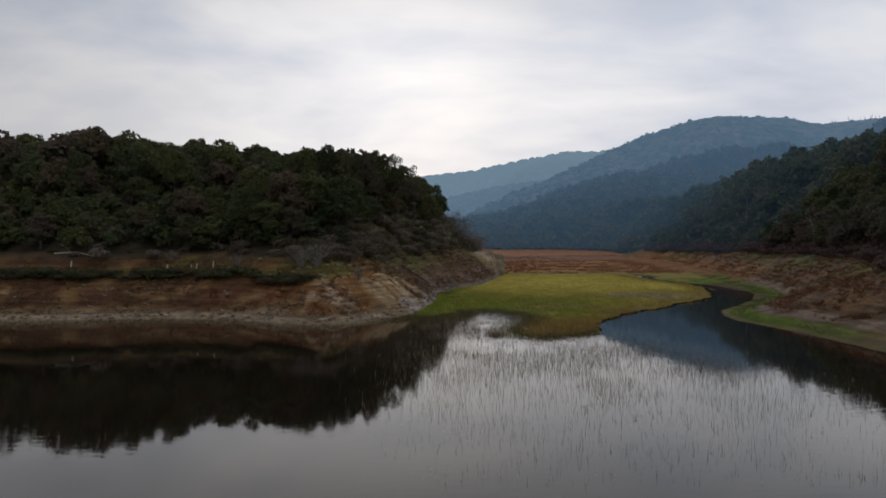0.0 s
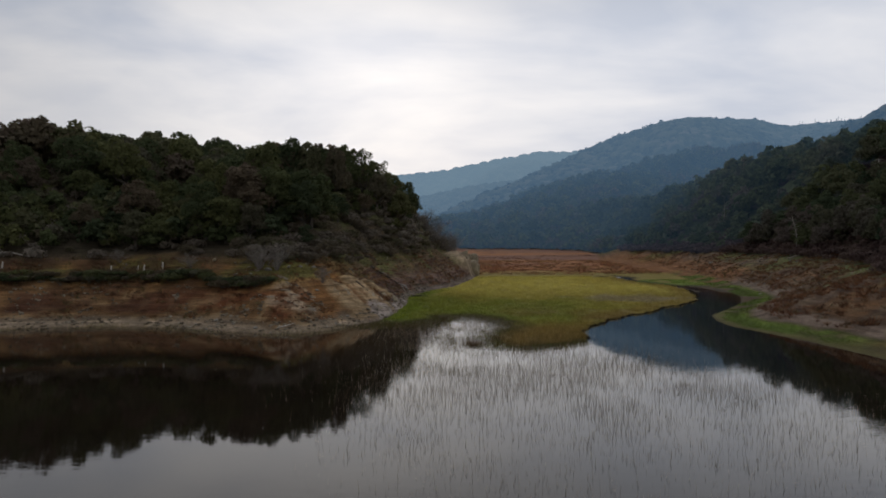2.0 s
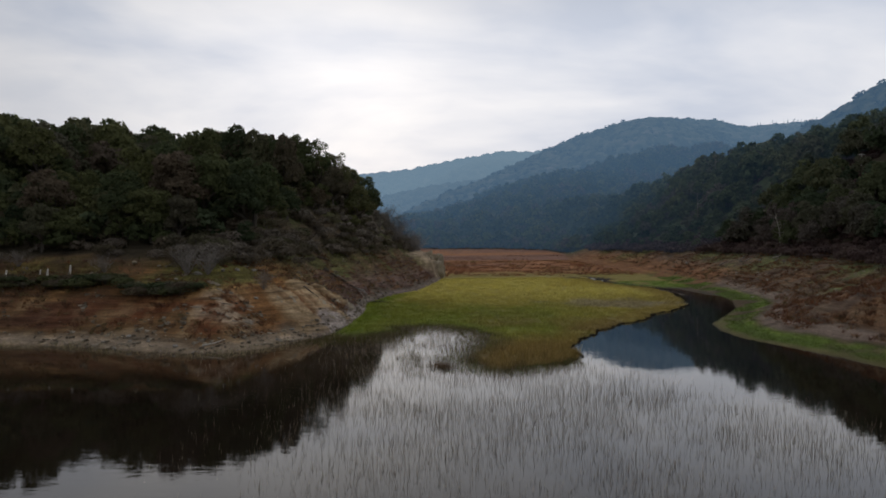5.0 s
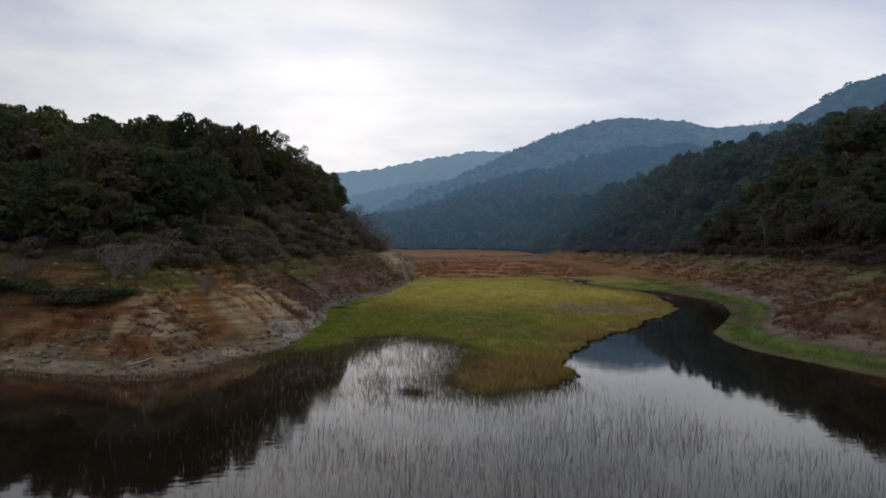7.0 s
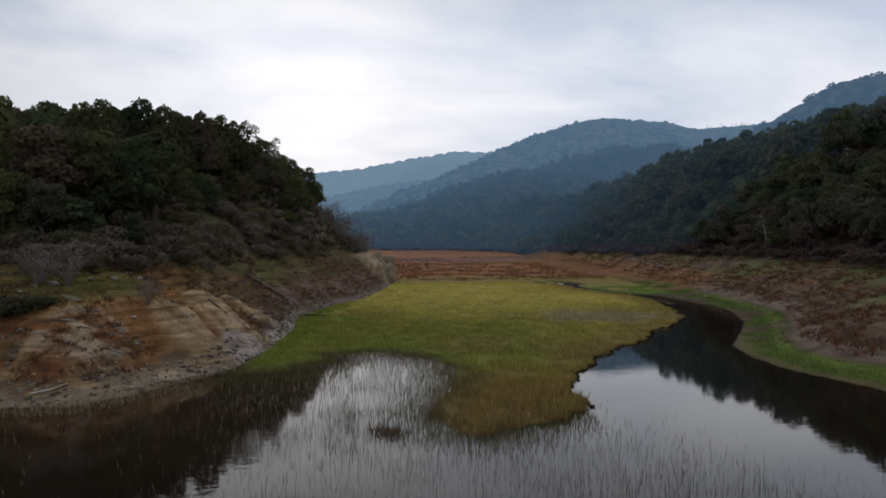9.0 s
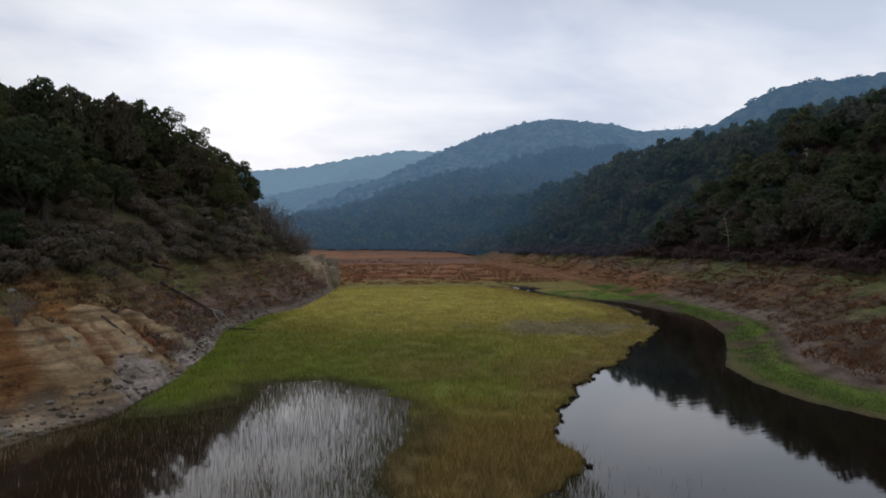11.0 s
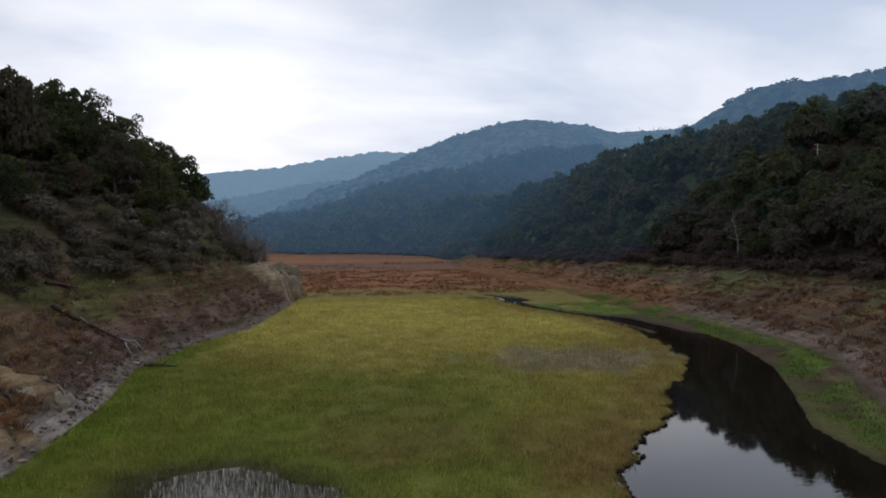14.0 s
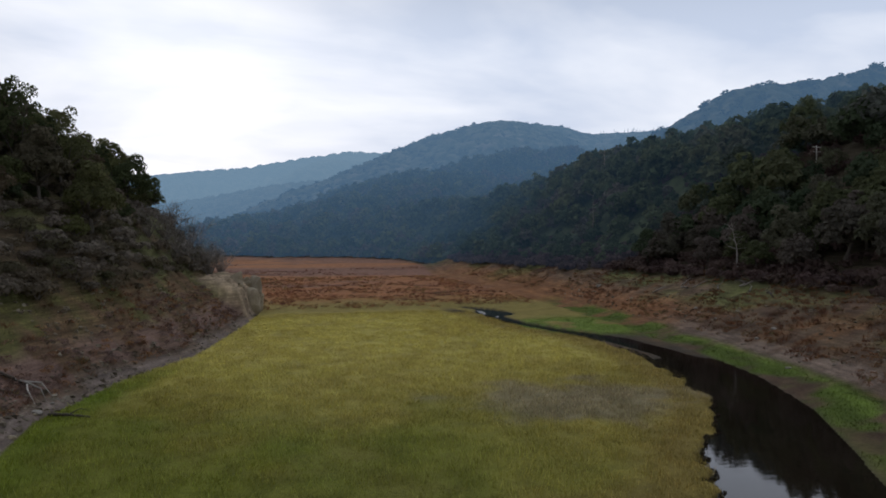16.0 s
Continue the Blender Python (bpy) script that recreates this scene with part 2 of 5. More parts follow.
def water_material():
    m, n = material("dark_lake_water")
    pos = n.add("ShaderNodeNewGeometry").outputs["Position"]
    # fine wind ripples in patches, and a slow swell, both drawn out across the wind
    co = n.add("ShaderNodeMapping", {"Vector": pos, "Scale": (0.35, 1.0, 1.0)}).outputs[0]
    rip = n.noise(1.7, 3.0, 0.55, co, 0.3)
    swell = n.noise(0.22, 2.0, 0.5, co)
    where = n.span(n.noise(0.02, 3.0, 0.6, pos), 0.42, 0.62, 0.12, 1.0)
    h = n.math("ADD", n.math("MULTIPLY", n.math("MULTIPLY", rip, where), 0.016), n.math("MULTIPLY", swell, 0.006))
    bm = n.add("ShaderNodeBump", {"Strength": 1.0, "Distance": 1.0, "Height": n.math("MULTIPLY", h, 0.6)})
    bed = n.mix(n.noise(0.08, 4.0, 0.6, pos), (0.006, 0.0044, 0.0032, 1), (0.016, 0.011, 0.007, 1))
    # murky shallows off the point, where the brown bed shows
    off = n.add("ShaderNodeVectorMath", {0: pos, 1: (32.0, -107.0, 0.0)}, operation="ADD").outputs[0]
    off = n.add("ShaderNodeVectorMath", {0: off, 1: (0.38, 1.0, 1.0)}, operation="MULTIPLY").outputs[0]
    far = n.add("ShaderNodeVectorMath", {0: off}, operation="LENGTH").outputs["Value"]
    far = n.math("ADD", far, n.span(n.noise(0.25, 4.0, 0.6, pos), 0.3, 0.7, -4.0, 4.0))
    bed = n.mix(n.span(far, 4.0, 22.0, 1.0, 0.0), bed, (0.034, 0.021, 0.011, 1))
    p = n.add("ShaderNodeBsdfPrincipled", {"Base Color": bed, "Roughness": 0.03, "IOR": 1.333, "Normal": bm.outputs[0]})
    finish(n, p.outputs[0])
    return m


GREENS = [(0.0, (0.048, 0.062, 0.032)), (0.3, (0.070, 0.084, 0.036)), (0.55, (0.105, 0.108, 0.042)),
          (0.72, (0.090, 0.086, 0.056)), (0.86, (0.104, 0.079, 0.050)), (1.0, (0.118, 0.092, 0.070))]
SCRUB = [(0.0, (0.086, 0.082, 0.044)), (0.4, (0.122, 0.098, 0.066)), (0.7, (0.146, 0.120, 0.094)), (1.0, (0.180, 0.155, 0.125))]
ground_mat = tone_material("earth_and_turf", 0.92, 1.0, 0.7, 0.55, 0.34)
blade_mat = tone_material("sedge_blades", 0.75, 0.4, 0.0, 0.35, 0.0, 0.4)
oak_mat = leaf_material("oak_leaves", GREENS)
wood_mat_far = leaf_material("hillside_leaves", GREENS, False)
scrub_mat = leaf_material("scrub_leaves", SCRUB)
RED_SCRUB = [(0.0, (0.068, 0.047, 0.043)), (0.5, (0.090, 0.058, 0.053)), (1.0, (0.118, 0.084, 0.070))]
red_scrub = leaf_material("leafless_red_brown_scrub", RED_SCRUB, False)
scrub_far = leaf_material("hillside_scrub_leaves", SCRUB, False)
bark_mat = plain_material("grey_brown_bark", (0.045, 0.036, 0.028), (0.12, 0.10, 0.08), 0.9, 3.0, 0.6, (4, 4, 1))
pale_bark = plain_material("bleached_wood", (0.28, 0.25, 0.21), (0.48, 0.45, 0.40), 0.85, 3.0, 0.5, (4, 4, 1))
twig_mat = plain_material("bare_grey_twigs", (0.12, 0.10, 0.085), (0.26, 0.23, 0.20), 0.9, 4.0, 0.3)
dead_mat = plain_material("grey_dead_wood", (0.16, 0.145, 0.125), (0.32, 0.29, 0.26), 0.9, 3.0, 0.5, (4, 4, 1))
log_mat = plain_material("dark_driftwood", (0.03, 0.022, 0.016), (0.11, 0.085, 0.06), 0.85, 2.0, 0.6, (4, 4, 1))
rock_mat = plain_material("pale_sandstone", (0.19, 0.150, 0.095), (0.32, 0.265, 0.18), 0.9, 1.5, 0.7)
ledge_mat = plain_material("weathered_ledge_rock", (0.115, 0.090, 0.062), (0.25, 0.205, 0.150), 0.9, 2.5, 0.7)
stone_mat = plain_material("grey_shore_stone", (0.12, 0.105, 0.085), (0.27, 0.245, 0.205), 0.9, 3.0, 0.6)
streak_mat = plain_material("white_streak_stone", (0.36, 0.35, 0.34), (0.56, 0.55, 0.53), 0.8, 3.0, 0.4)
water_mat = water_material()

# ---- the lie of the land ----
SOUTH = [(-3200, 150), (-400, 132), (-140, 116), (-71, 111), (-58, 113), (-47, 115.5), (-36, 113.5), (-27, 108.9), (-21, 106.8), (-16, 106.2),
         (-12.5, 109.8), (-8.7, 115.5), (-6, 119)]
EAST = [(-6, 119), (-4, 130), (-2.4, 146), (-2.6, 161), (2, 178), (8.6, 192), (15.4, 223), (19.5, 249), (18, 262), (6, 285),
        (-18, 330), (-30, 400), (-38, 500), (-60, 590), (-60, 3300)]
LEFT = SOUTH + EAST[1:] + [(-3200, 3300)]
RIGHT = [(54, -700), (51.5, 40), (50.4, 81), (49.2, 97), (46.0, 112), (46.8, 119), (49, 126), (57, 137), (63.7, 147), (70.2, 161), (74.2, 176), (76, 190),
         (80, 205), (85, 240), (88, 290), (88, 352), (106, 432), (108, 490), (86, 522), (28, 540), (-60, 590), (-60, 3300)]
RIGHT_LAND = RIGHT + [(3300, 3300), (3300, -700)]
MARSH = [(-6, 117), (-1, 117.5), (4.0, 121), (4.9, 126), (8.5, 126.8), (12.2, 122.9), (14.4, 119.5), (13.9, 112.4), (12.4, 108.2), (9.8, 101), (10.6, 95.0),
         (13.4, 93.9), (18.7, 97.1), (22.1, 101), (23.2, 107), (25, 112.2), (27.1, 115.3), (31.3, 121.6), (39.4, 130), (44.4, 137), (52, 146.2),
         (56.5, 151), (60.6, 162.5), (65.3, 179.5), (65.3, 195), (61.6, 207), (61.6, 228), (60, 275), (10, 275), (15, 250), (10, 223), (4, 192), (-4, 178),
         (-8, 161), (-8, 146), (-9, 130)]
CREEK = [(69.5, 172), (70, 190), (66, 203), (63.6, 214), (63.6, 226), (66.5, 231), (67, 237), (64, 243)]

P_SOUTH = ([0, 2, 5, 10, 14, 17.5, 18.6, 22, 28, 45, 68, 92, 150, 250, 600, 3000], [0, 0.5, 2.0, 5.2, 7.7, 8.5, 9.7, 10.3, 12.7, 19, 25, 30.5, 42, 62, 110, 160])
P_WEST = ([0, 2, 5, 10, 14, 17.5, 18.6, 22, 28, 45, 60, 92, 150, 250, 600, 3000], [0, 0.5, 2.0, 5.2, 7.7, 8.5, 9.7, 10.5, 13.8, 22.5, 28.3, 33.0, 38, 51, 98, 150])
P_EAST = ([0, 3, 8, 12, 20, 30, 60, 120, 250, 600, 3000], [0, 2.2, 6.6, 10.2, 18.5, 25.5, 35, 50, 76, 130, 180])
P_RIGHT = ([0, 4, 10, 20, 28, 33, 45, 60, 100, 125, 180, 240, 400, 900, 3000], [0, 0.45, 2.4, 6.0, 8.8, 10.8, 20.5, 31, 34, 39.5, 48.5, 53, 100, 160, 200])


def rise(d, p):
    """A slope's height over the distance from its foot, with its corners rounded."""
    return (np.interp(d - 0.6, *p) + 2 * np.interp(d, *p) + np.interp(d + 0.6, *p)) / 4


# sandstone slabs at the point (from, to, half width) and the gravel between them
SLABS = [((-11.2, 135.2), (-5.8, 129.8), 2.7), ((-13.4, 128.0), (-8.0, 122.0), 2.6), ((-9.6, 140.6), (-4.6, 143.0), 1.3)]
APRONS = [[(-3.4, 137.5), (-2.9, 143), (-3.2, 150)], [(-6.4, 128.6), (-5.0, 126.4), (-5.4, 123.5)]]


def treeline(y):
    """How high above its foot the far bank's woods begin."""
    return np.interp(y, [120, 180, 230, 280, 340, 430, 520], [8.8, 9.2, 8.8, 7.4, 6.0, 4.2, 2.5])


def land(x, y):
    """Heights of the ground and what it is made of."""
    x, y = np.asarray(x, float), np.asarray(y, float)
    wob = fractal(x, y, 9, 11, 3) - 0.5
    d_s, d_e, d_r = away(x, y, SOUTH), away(x, y, EAST), away(x, y, RIGHT)
    in_l, in_r = inside(x, y, LEFT), inside(x, y, RIGHT_LAND)
    d_m = away(x, y, MARSH + MARSH[:1])
    s_m = np.where(inside(x, y, MARSH), d_m, -d_m) + 1.3 * (lattice(x, y, 2.4, 5) - 0.5) + 0.5 * (lattice(x, y, 0.9, 6) - 0.5)
    in_m = s_m > 0
    d_c = away(x, y, CREEK)
    # valley floor: lake bed, marsh shelf, flat of dead weeds rising up the valley
    flat = 0.35 + np.clip((y - 245) * 0.0135, 0, 6) + 0.35 * (fractal(x, y, 14, 21, 3) - 0.5) * step(230, 260, y)
    cutbank = step(9, 2, away(x, y, MARSH[13:27]))
    shelf = 0.03 + 0.22 * np.maximum(cutbank, step(0.5, 10, d_m)) + 0.10 * (fractal(x, y, 6, 31, 3) - 0.5)
    up_valley = step(236, 262, y)
    rill = np.abs(fractal(x * 0.30, y * 0.9, 24, 335, 4) - 0.5)
    flat = flat - 0.40 * step(0.030, 0.008, rill) * step(256, 268, y) + 0.16 * step(0.03, 0.05, rill) * step(0.09, 0.06, rill) * step(256, 268, y)
    shelf = shelf * (1 - up_valley) + flat * up_valley
    mud = -0.75 + 0.80 * step(150, 178, y) + 0.12 * (fractal(x, y, 4, 41, 3) - 0.5)
    floor = np.where((y > 140) & (x > 30), mud, -1.4)
    bank = step(192, 206, y)
    floor = floor * (1 - bank) + (0.30 * (1 - up_valley) + flat * up_valley) * bank
    firm = step(-0.75, 0.45, s_m)
    floor = floor * (1 - firm) + shelf * firm
    cut = step(2.6, 0.9, d_c) * step(165, 190, y)
    floor = floor - cut * (0.55 + 0.5 * up_valley) - 0.5 * step(5.0, 2.5, np.hypot(x - 66, (y - 232) / 1.6))
    # hillsides
    gully = (fractal(x, y, 30, 51, 4) - 0.5)
    west = step(-45, -95, x)
    h_s = (rise(d_s, P_SOUTH) * (1 - west) + rise(d_s, P_WEST) * west) * (1 + 0.22 * gully)
    h_e = rise(d_e, P_EAST) * (1 + 0.25 * gully)
    k = 5.0
    h_l = -np.log(np.exp(-np.clip(h_s / k, 0, 60)) + np.exp(-np.clip(h_e / k, 0, 60)) - np.exp(-np.clip((h_s + h_e) / k, 0, 60))) * k
    h_l = np.where(in_l, np.maximum(h_l, 0), 0)
    h_r = np.where(in_r, rise(d_r, P_RIGHT) * (1 + 0.16 * gully * step(5, 40, d_r)), 0)
    h_r = h_r * (1 + 0.36 * step(40, 90, d_r) * step(590, 370, y + 0.44 * (x - 160)))
    h_r = h_r * (1 - (0.20 + 0.42 * step(170, 30, x)) * step(480, 600, y))
    h_r = h_r + np.where(in_r, (1 + 24 * np.clip(x / 260, 0, 1)) * step(500, 760, y) * step(0, 90, d_r) * (0.6 + 0.8 * fractal(x, y, 70, 57, 3)), 0)
    h_l = h_l * (1 - 0.8 * step(300, 430, y))
    # sandstone ribs at the point and in the small cliff up the valley
    ribs_a = np.zeros(x.shape)
    for a, b, wide in SLABS:
        ribs_a = np.maximum(ribs_a, step(wide + 0.5, wide - 0.7, away(x, y, [a, b]) + 1.6 * wob) * step(0.2, 1.0, d_e) * in_l)
    apron = np.zeros(x.shape)
    for line in APRONS:
        apron = np.maximum(apron, step(2.5, 1.5, away(x, y, line) + 2.0 * wob) * in_l)
    ribs_b = step(2.0, -1.0, np.abs(y - 240) - 10) * step(0, 1, d_e) * step(11, 8, d_e) * in_l
    w = y + 0.75 * x + 2.2 * wob
    rib = np.abs(((w / 6.5) % 1) - 0.5) * 2
    rib_b = np.abs(((w / 2.6) % 1) - 0.5) * 2
    h_l = h_l + ribs_a * (0.85 + 0.5 * (fractal(x, y, 1.8, 61, 3) - 0.5) - 0.55 * step(0.90, 0.99, rib)) - apron * 0.2 + ribs_b * (4.4 * step(0.2, 2.6, d_e) * step(12, 4, d_e) - 0.9 * rib_b * step(0.3, 1.5, d_e))
    z_l = h_l
    # old shorelines cut small steps into the banks below the former water level
    below = step(0.5, 1.6, np.maximum(z_l, h_r)) * step(9.4, 8.4, np.maximum(z_l, h_r))
    hh = np.where(in_l, z_l, h_r)
    saw = ((hh + 0.5 * wob) / 0.85) % 1
    hh = hh + below * (0.42 * (step(0.6, 1.0, saw) - saw)) + below * 0.34 * (fractal(x, y, 2.2, 71, 3) - 0.5)
    rough = step(9.0, 12, hh) * 1.6 * (fractal(x, y, 8, 81, 4) - 0.5)
    hill = in_l | in_r
    z = np.where(hill, np.where(in_l, 0.0, np.where(y > 206, flat * up_valley, 0.0)) + hh + rough, floor)
    # shallow beach under the waterline
    near = np.minimum(np.where(in_l, 0, np.minimum(d_s, d_e)), np.where(in_r, 0, d_r))
    z = np.where(~hill & ~in_m & (z < 0), np.maximum(z, -0.06 - 0.11 * near), z)
    info = dict(d_s=d_s, d_e=d_e, d_r=d_r, in_l=in_l, in_r=in_r, in_m=in_m, d_m=d_m, d_c=d_c, ribs=np.maximum(ribs_a * 1.0, ribs_b), wob=wob, h=hh, apron=apron,
                hill=hill)
    return z, info


def blend(a, colour, f):
    return a + (np.array(colour) - a) * np.clip(f, 0, 1)[..., None]


def land_tone(x, y, z, i):
    """The ground's own colours, by what grows or lies there; the fourth value is wetness."""
    n1, n2, n3 = fractal(x, y, 18, 101, 4), fractal(x, y, 5, 111, 4), fractal(x, y, 1.6, 121, 3)
    h = i["h"] + 2.0 * (n2 - 0.5)
    c = np.zeros(x.shape + (3,)) + (0.145, 0.088, 0.040)
    left, right = i["in_l"] * 1.0, i["in_r"] * 1.0
    # left bank: grey rubble beach, rust-brown weeds, tan soil, olive turf near the old waterline
    c = blend(c, (0.165, 0.135, 0.095), left * step(1.6, 0.7, h))
    c = blend(c, (0.135, 0.052, 0.022), left * step(1.6, 2.4, h) * step(5.8, 4.0, h) * step(0.36, 0.52, n2) * 0.9)
    c = blend(c, (0.19, 0.108, 0.040), left * step(3.6, 5.4, h) * step(9, 8, h) * step(0.35, 0.6, n3))
    c = blend(c, (0.105, 0.100, 0.030), left * step(5.6, 6.6, h) * step(10, 8.8, h) * step(0.42, 0.58, n1))
    c = blend(c, (0.24, 0.18, 0.10), left * step(0.46, 0.70, n3) * step(7.5, 3.0, h) * 0.5)
    c = blend(c, (0.056, 0.031, 0.020), left * step(-20, -48, x + 10 * (n1 - 0.5)) * step(1.2, 2.2, h) * step(0.28, 0.5, n2) * 0.8)
    # east flank: soil, turf and rubble tones, darkened to include the slope's shade
    east = left * step(34, 20, i["d_e"]) * step(136, 152, y)
    c = blend(c, (0.100, 0.074, 0.046), east * 0.85)
    c = blend(c, (0.090, 0.092, 0.034), east * step(0.42, 0.60, n2) * step(2.5, 5, h))
    c = blend(c, (0.150, 0.106, 0.088), east * step(1, 2, h) * step(5.5, 3.5, h) * step(0.40, 0.55, n2))
    # a fan of bare orange soil, and pale layered rock beside it
    fan = away(x, y, [(-15.8, 133.5), (-15.0, 124), (-14.8, 117.5)]) + 2.4 * (n2 - 0.5)
    c = blend(c, (0.165, 0.086, 0.032), left * step(3.0, 1.0, fan) * 0.8)
    layered = np.hypot((x + 19.2) / 3.6, (y - 117.8) / 4.6) + 0.9 * (n2 - 0.5)
    c = blend(c, (0.265, 0.215, 0.150), left * step(1.1, 0.7, layered) * step(0.35, 0.55, n3) * step(7.0, 5.5, i["h"]))
    # pale gravel beach
    c = blend(c, (0.300, 0.255, 0.190), left * step(2.6, 1.6, i["d_s"] + 1.6 * (n2 - 0.5)) * step(0.05, 0.2, z) * (0.55 + 0.45 * step(0.4, 0.6, n3)))
    c = blend(c, (0.155, 0.135, 0.120), left * step(3.2, 0.4, i["d_e"] + 4.5 * (n2 - 0.45)))
    c = blend(c, (0.255, 0.198, 0.118), i["ribs"] * (0.55 + 0.45 * step(0.3, 0.6, n3)) * step(210, 190, y))
    c = blend(c, (0.295, 0.272, 0.250), i["apron"] * (0.75 + 0.25 * step(0.4, 0.6, n3)))
    c = blend(c, (0.300, 0.252, 0.180), i["ribs"] * (0.6 + 0.4 * step(0.3, 0.6, n3)) * step(190, 210, y))
    c = c * (1 + (np.array([0.00, -0.10, -0.16]) * (left * step(10, 8.5, h))[..., None]))
    # right bank: bright turf at the water, pale trodden line, rust-brown weeds, olive turf higher up
    c = blend(c, (0.082, 0.052, 0.034), right)
    c = blend(c, (0.130, 0.070, 0.034), right * step(0.48, 0.62, n2) * step(8, 6, h))
    c = blend(c, (0.115, 0.082, 0.050), right * step(0.5, 0.66, n3) * 0.6)
    c = blend(c, (0.075, 0.068, 0.030), right * step(5.2, 7.2, h + 1.5 * (n1 - 0.5)) * step(0.38, 0.55, n2))
    c = blend(c, (0.172, 0.126, 0.096), right * step(2.6, 1.0, np.abs(i["d_r"] - 7.6 + 4 * (n1 - 0.5))) * step(215, 185, y) * (0.6 + 0.4 * step(0.35, 0.6, n3)))
    c = blend(c, (0.085, 0.092, 0.030), right * step(-6.5, -4.5, h - treeline(y)) * step(0.50, 0.66, fractal(x, y, 12, 171, 3)) * 0.8)
    c = blend(c, (0.25, 0.108, 0.042), right * step(185, 215, y) * step(420, 340, y) * step(17, 9, i["d_r"] + 8 * (n2 - 0.5)) * 0.6)
    strip = right * step(6.5, 4.5, i["d_r"] + 3 * (n1 - 0.5)) * step(262, 235, y) * step(84, 100, y)
    c = blend(c, (0.082, 0.116, 0.020), strip * step(0.25, 0.5, n2))
    c = blend(c, (0.10, 0.088, 0.034), right * step(2.4, 0.8, i["d_r"] + 2.5 * (n2 - 0.5)) * step(150, 120, y))
    c = c * (1 + 0.02 * right)[..., None]
    # forest floor, its litter tone deepened for shade under the trees
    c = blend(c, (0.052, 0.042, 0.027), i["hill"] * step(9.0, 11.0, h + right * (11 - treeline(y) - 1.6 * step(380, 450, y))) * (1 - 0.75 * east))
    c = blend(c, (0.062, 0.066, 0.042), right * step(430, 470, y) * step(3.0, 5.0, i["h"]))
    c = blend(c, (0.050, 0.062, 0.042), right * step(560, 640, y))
    c = blend(c, (0.150, 0.118, 0.085), right * step(400, 450, y) * step(4.0, 2.0, i["h"]))
    # marsh
    m = (i["in_m"] & ~i["hill"]) * 1.0
    c = blend(c, (0.212, 0.176, 0.038), m)
    c = blend(c, (0.130, 0.142, 0.022), m * step(46, 6, x + 0.45 * (y - 150) + 26 * (n1 - 0.5)) * 0.85)
    c = blend(c, (0.325, 0.275, 0.066), m * step(150, 195, y + 30 * (n1 - 0.5)))
    c = blend(c, (0.165, 0.120, 0.034), m * np.maximum(0.22 * step(0.50, 0.70, n2), 0.8 * step(7, 2, i["d_m"]) * step(20, 26, x)))
    c = blend(c, (0.150, 0.104, 0.034), m * step(119, 105, y + 9 * (n2 - 0.5)))
    c = blend(c, (0.175, 0.142, 0.118), m * step(1.0, 0.55, np.hypot((x - 46) / 16, (y - 156) / 9) + 1.3 * (n2 - 0.5)) * 0.55)
    c = blend(c, (0.105, 0.140, 0.014), m * step(4.5, 2.0, i["d_e"] + 4 * (n2 - 0.5)) * step(190, 170, y))
    c = blend(c, (0.060, 0.046, 0.018), m * step(5.5, 1.5, away(x, y, [(-7, 116.5), (-1, 117.5), (4, 121), (4.9, 126)]) + 3 * (n2 - 0.5)) * 0.9)
    c = blend(c, (0.17, 0.118, 0.020), m * step(0.50, 0.66, fractal(x, y, 26, 151, 4)) * 0.26)
    c = blend(c, (0.085, 0.115, 0.012), m * step(0.52, 0.66, fractal(x, y, 21, 161, 4)) * step(185, 150, y) * step(42, 22, x) * 0.45)
    c = blend(c, (0.150, 0.100, 0.032), m * step(0.44, 0.60, fractal(x, y, 11, 181, 4)) * step(150, 118, y) * step(8, 18, x) * 0.7)
    # flat of dead weeds up the valley
    floor = 1.0 - i["hill"]
    c = blend(c, (0.250, 0.112, 0.048), floor * step(238, 256, y + 14 * (n2 - 0.5)))
    c = blend(c, (0.160, 0.088, 0.066), floor * step(245, 265, y) * step(0.46, 0.56, fractal(x * 0.22, y * 0.8, 16, 131, 4)) * 0.85)
    c = blend(c, (0.070, 0.040, 0.030), floor * step(256, 268, y) * step(0.030, 0.010, np.abs(fractal(x * 0.30, y * 0.9, 24, 335, 4) - 0.5)) * 0.85)
    c = blend(c, (0.190, 0.150, 0.042), floor * step(195, 215, y) * (1 - m * step(250, 226, y)) * step(278, 246, y + 14 * (n2 - 0.5)))
    c = blend(c, (0.13, 0.18, 0.035), floor * step(180, 200, y) * (1 - m) * step(225, 212, y) * step(0.4, 0.55, n2))
    # wet mud
    wet = step(0.14, 0.02, z) * step(100, 130, y) * (x > 25) + step(2.4, 1.2, i["d_c"]) * step(180, 195, y)
    wet = np.clip(wet, 0, 1) * floor * (1 - m * step(232, 226, y))
    c = blend(c, (0.040, 0.030, 0.022), wet * 0.95)
    c = blend(c, (0.050, 0.040, 0.028), step(0.10, -0.05, z))
    band = lattice(h * 0 + 3.3, i["h"] * 3.1 + 0.9 * i["wob"], 1.0, 141) - 0.5
    c = c * (1 + (0.75 * band * i["hill"] * step(9.5, 8.5, i["h"]))[..., None])
    c = np.clip(c * (0.80 + 0.5 * n3[..., None]), 0.01, 0.6)
    return np.concatenate([c, wet[..., None]], -1)


def spaced(*runs):
    """Grid lines: (start, stop, step) runs, growing outwards."""
    out = [np.arange(a, b, s) for a, b, s in runs]
    return np.unique(np.round(np.concatenate(out), 3))


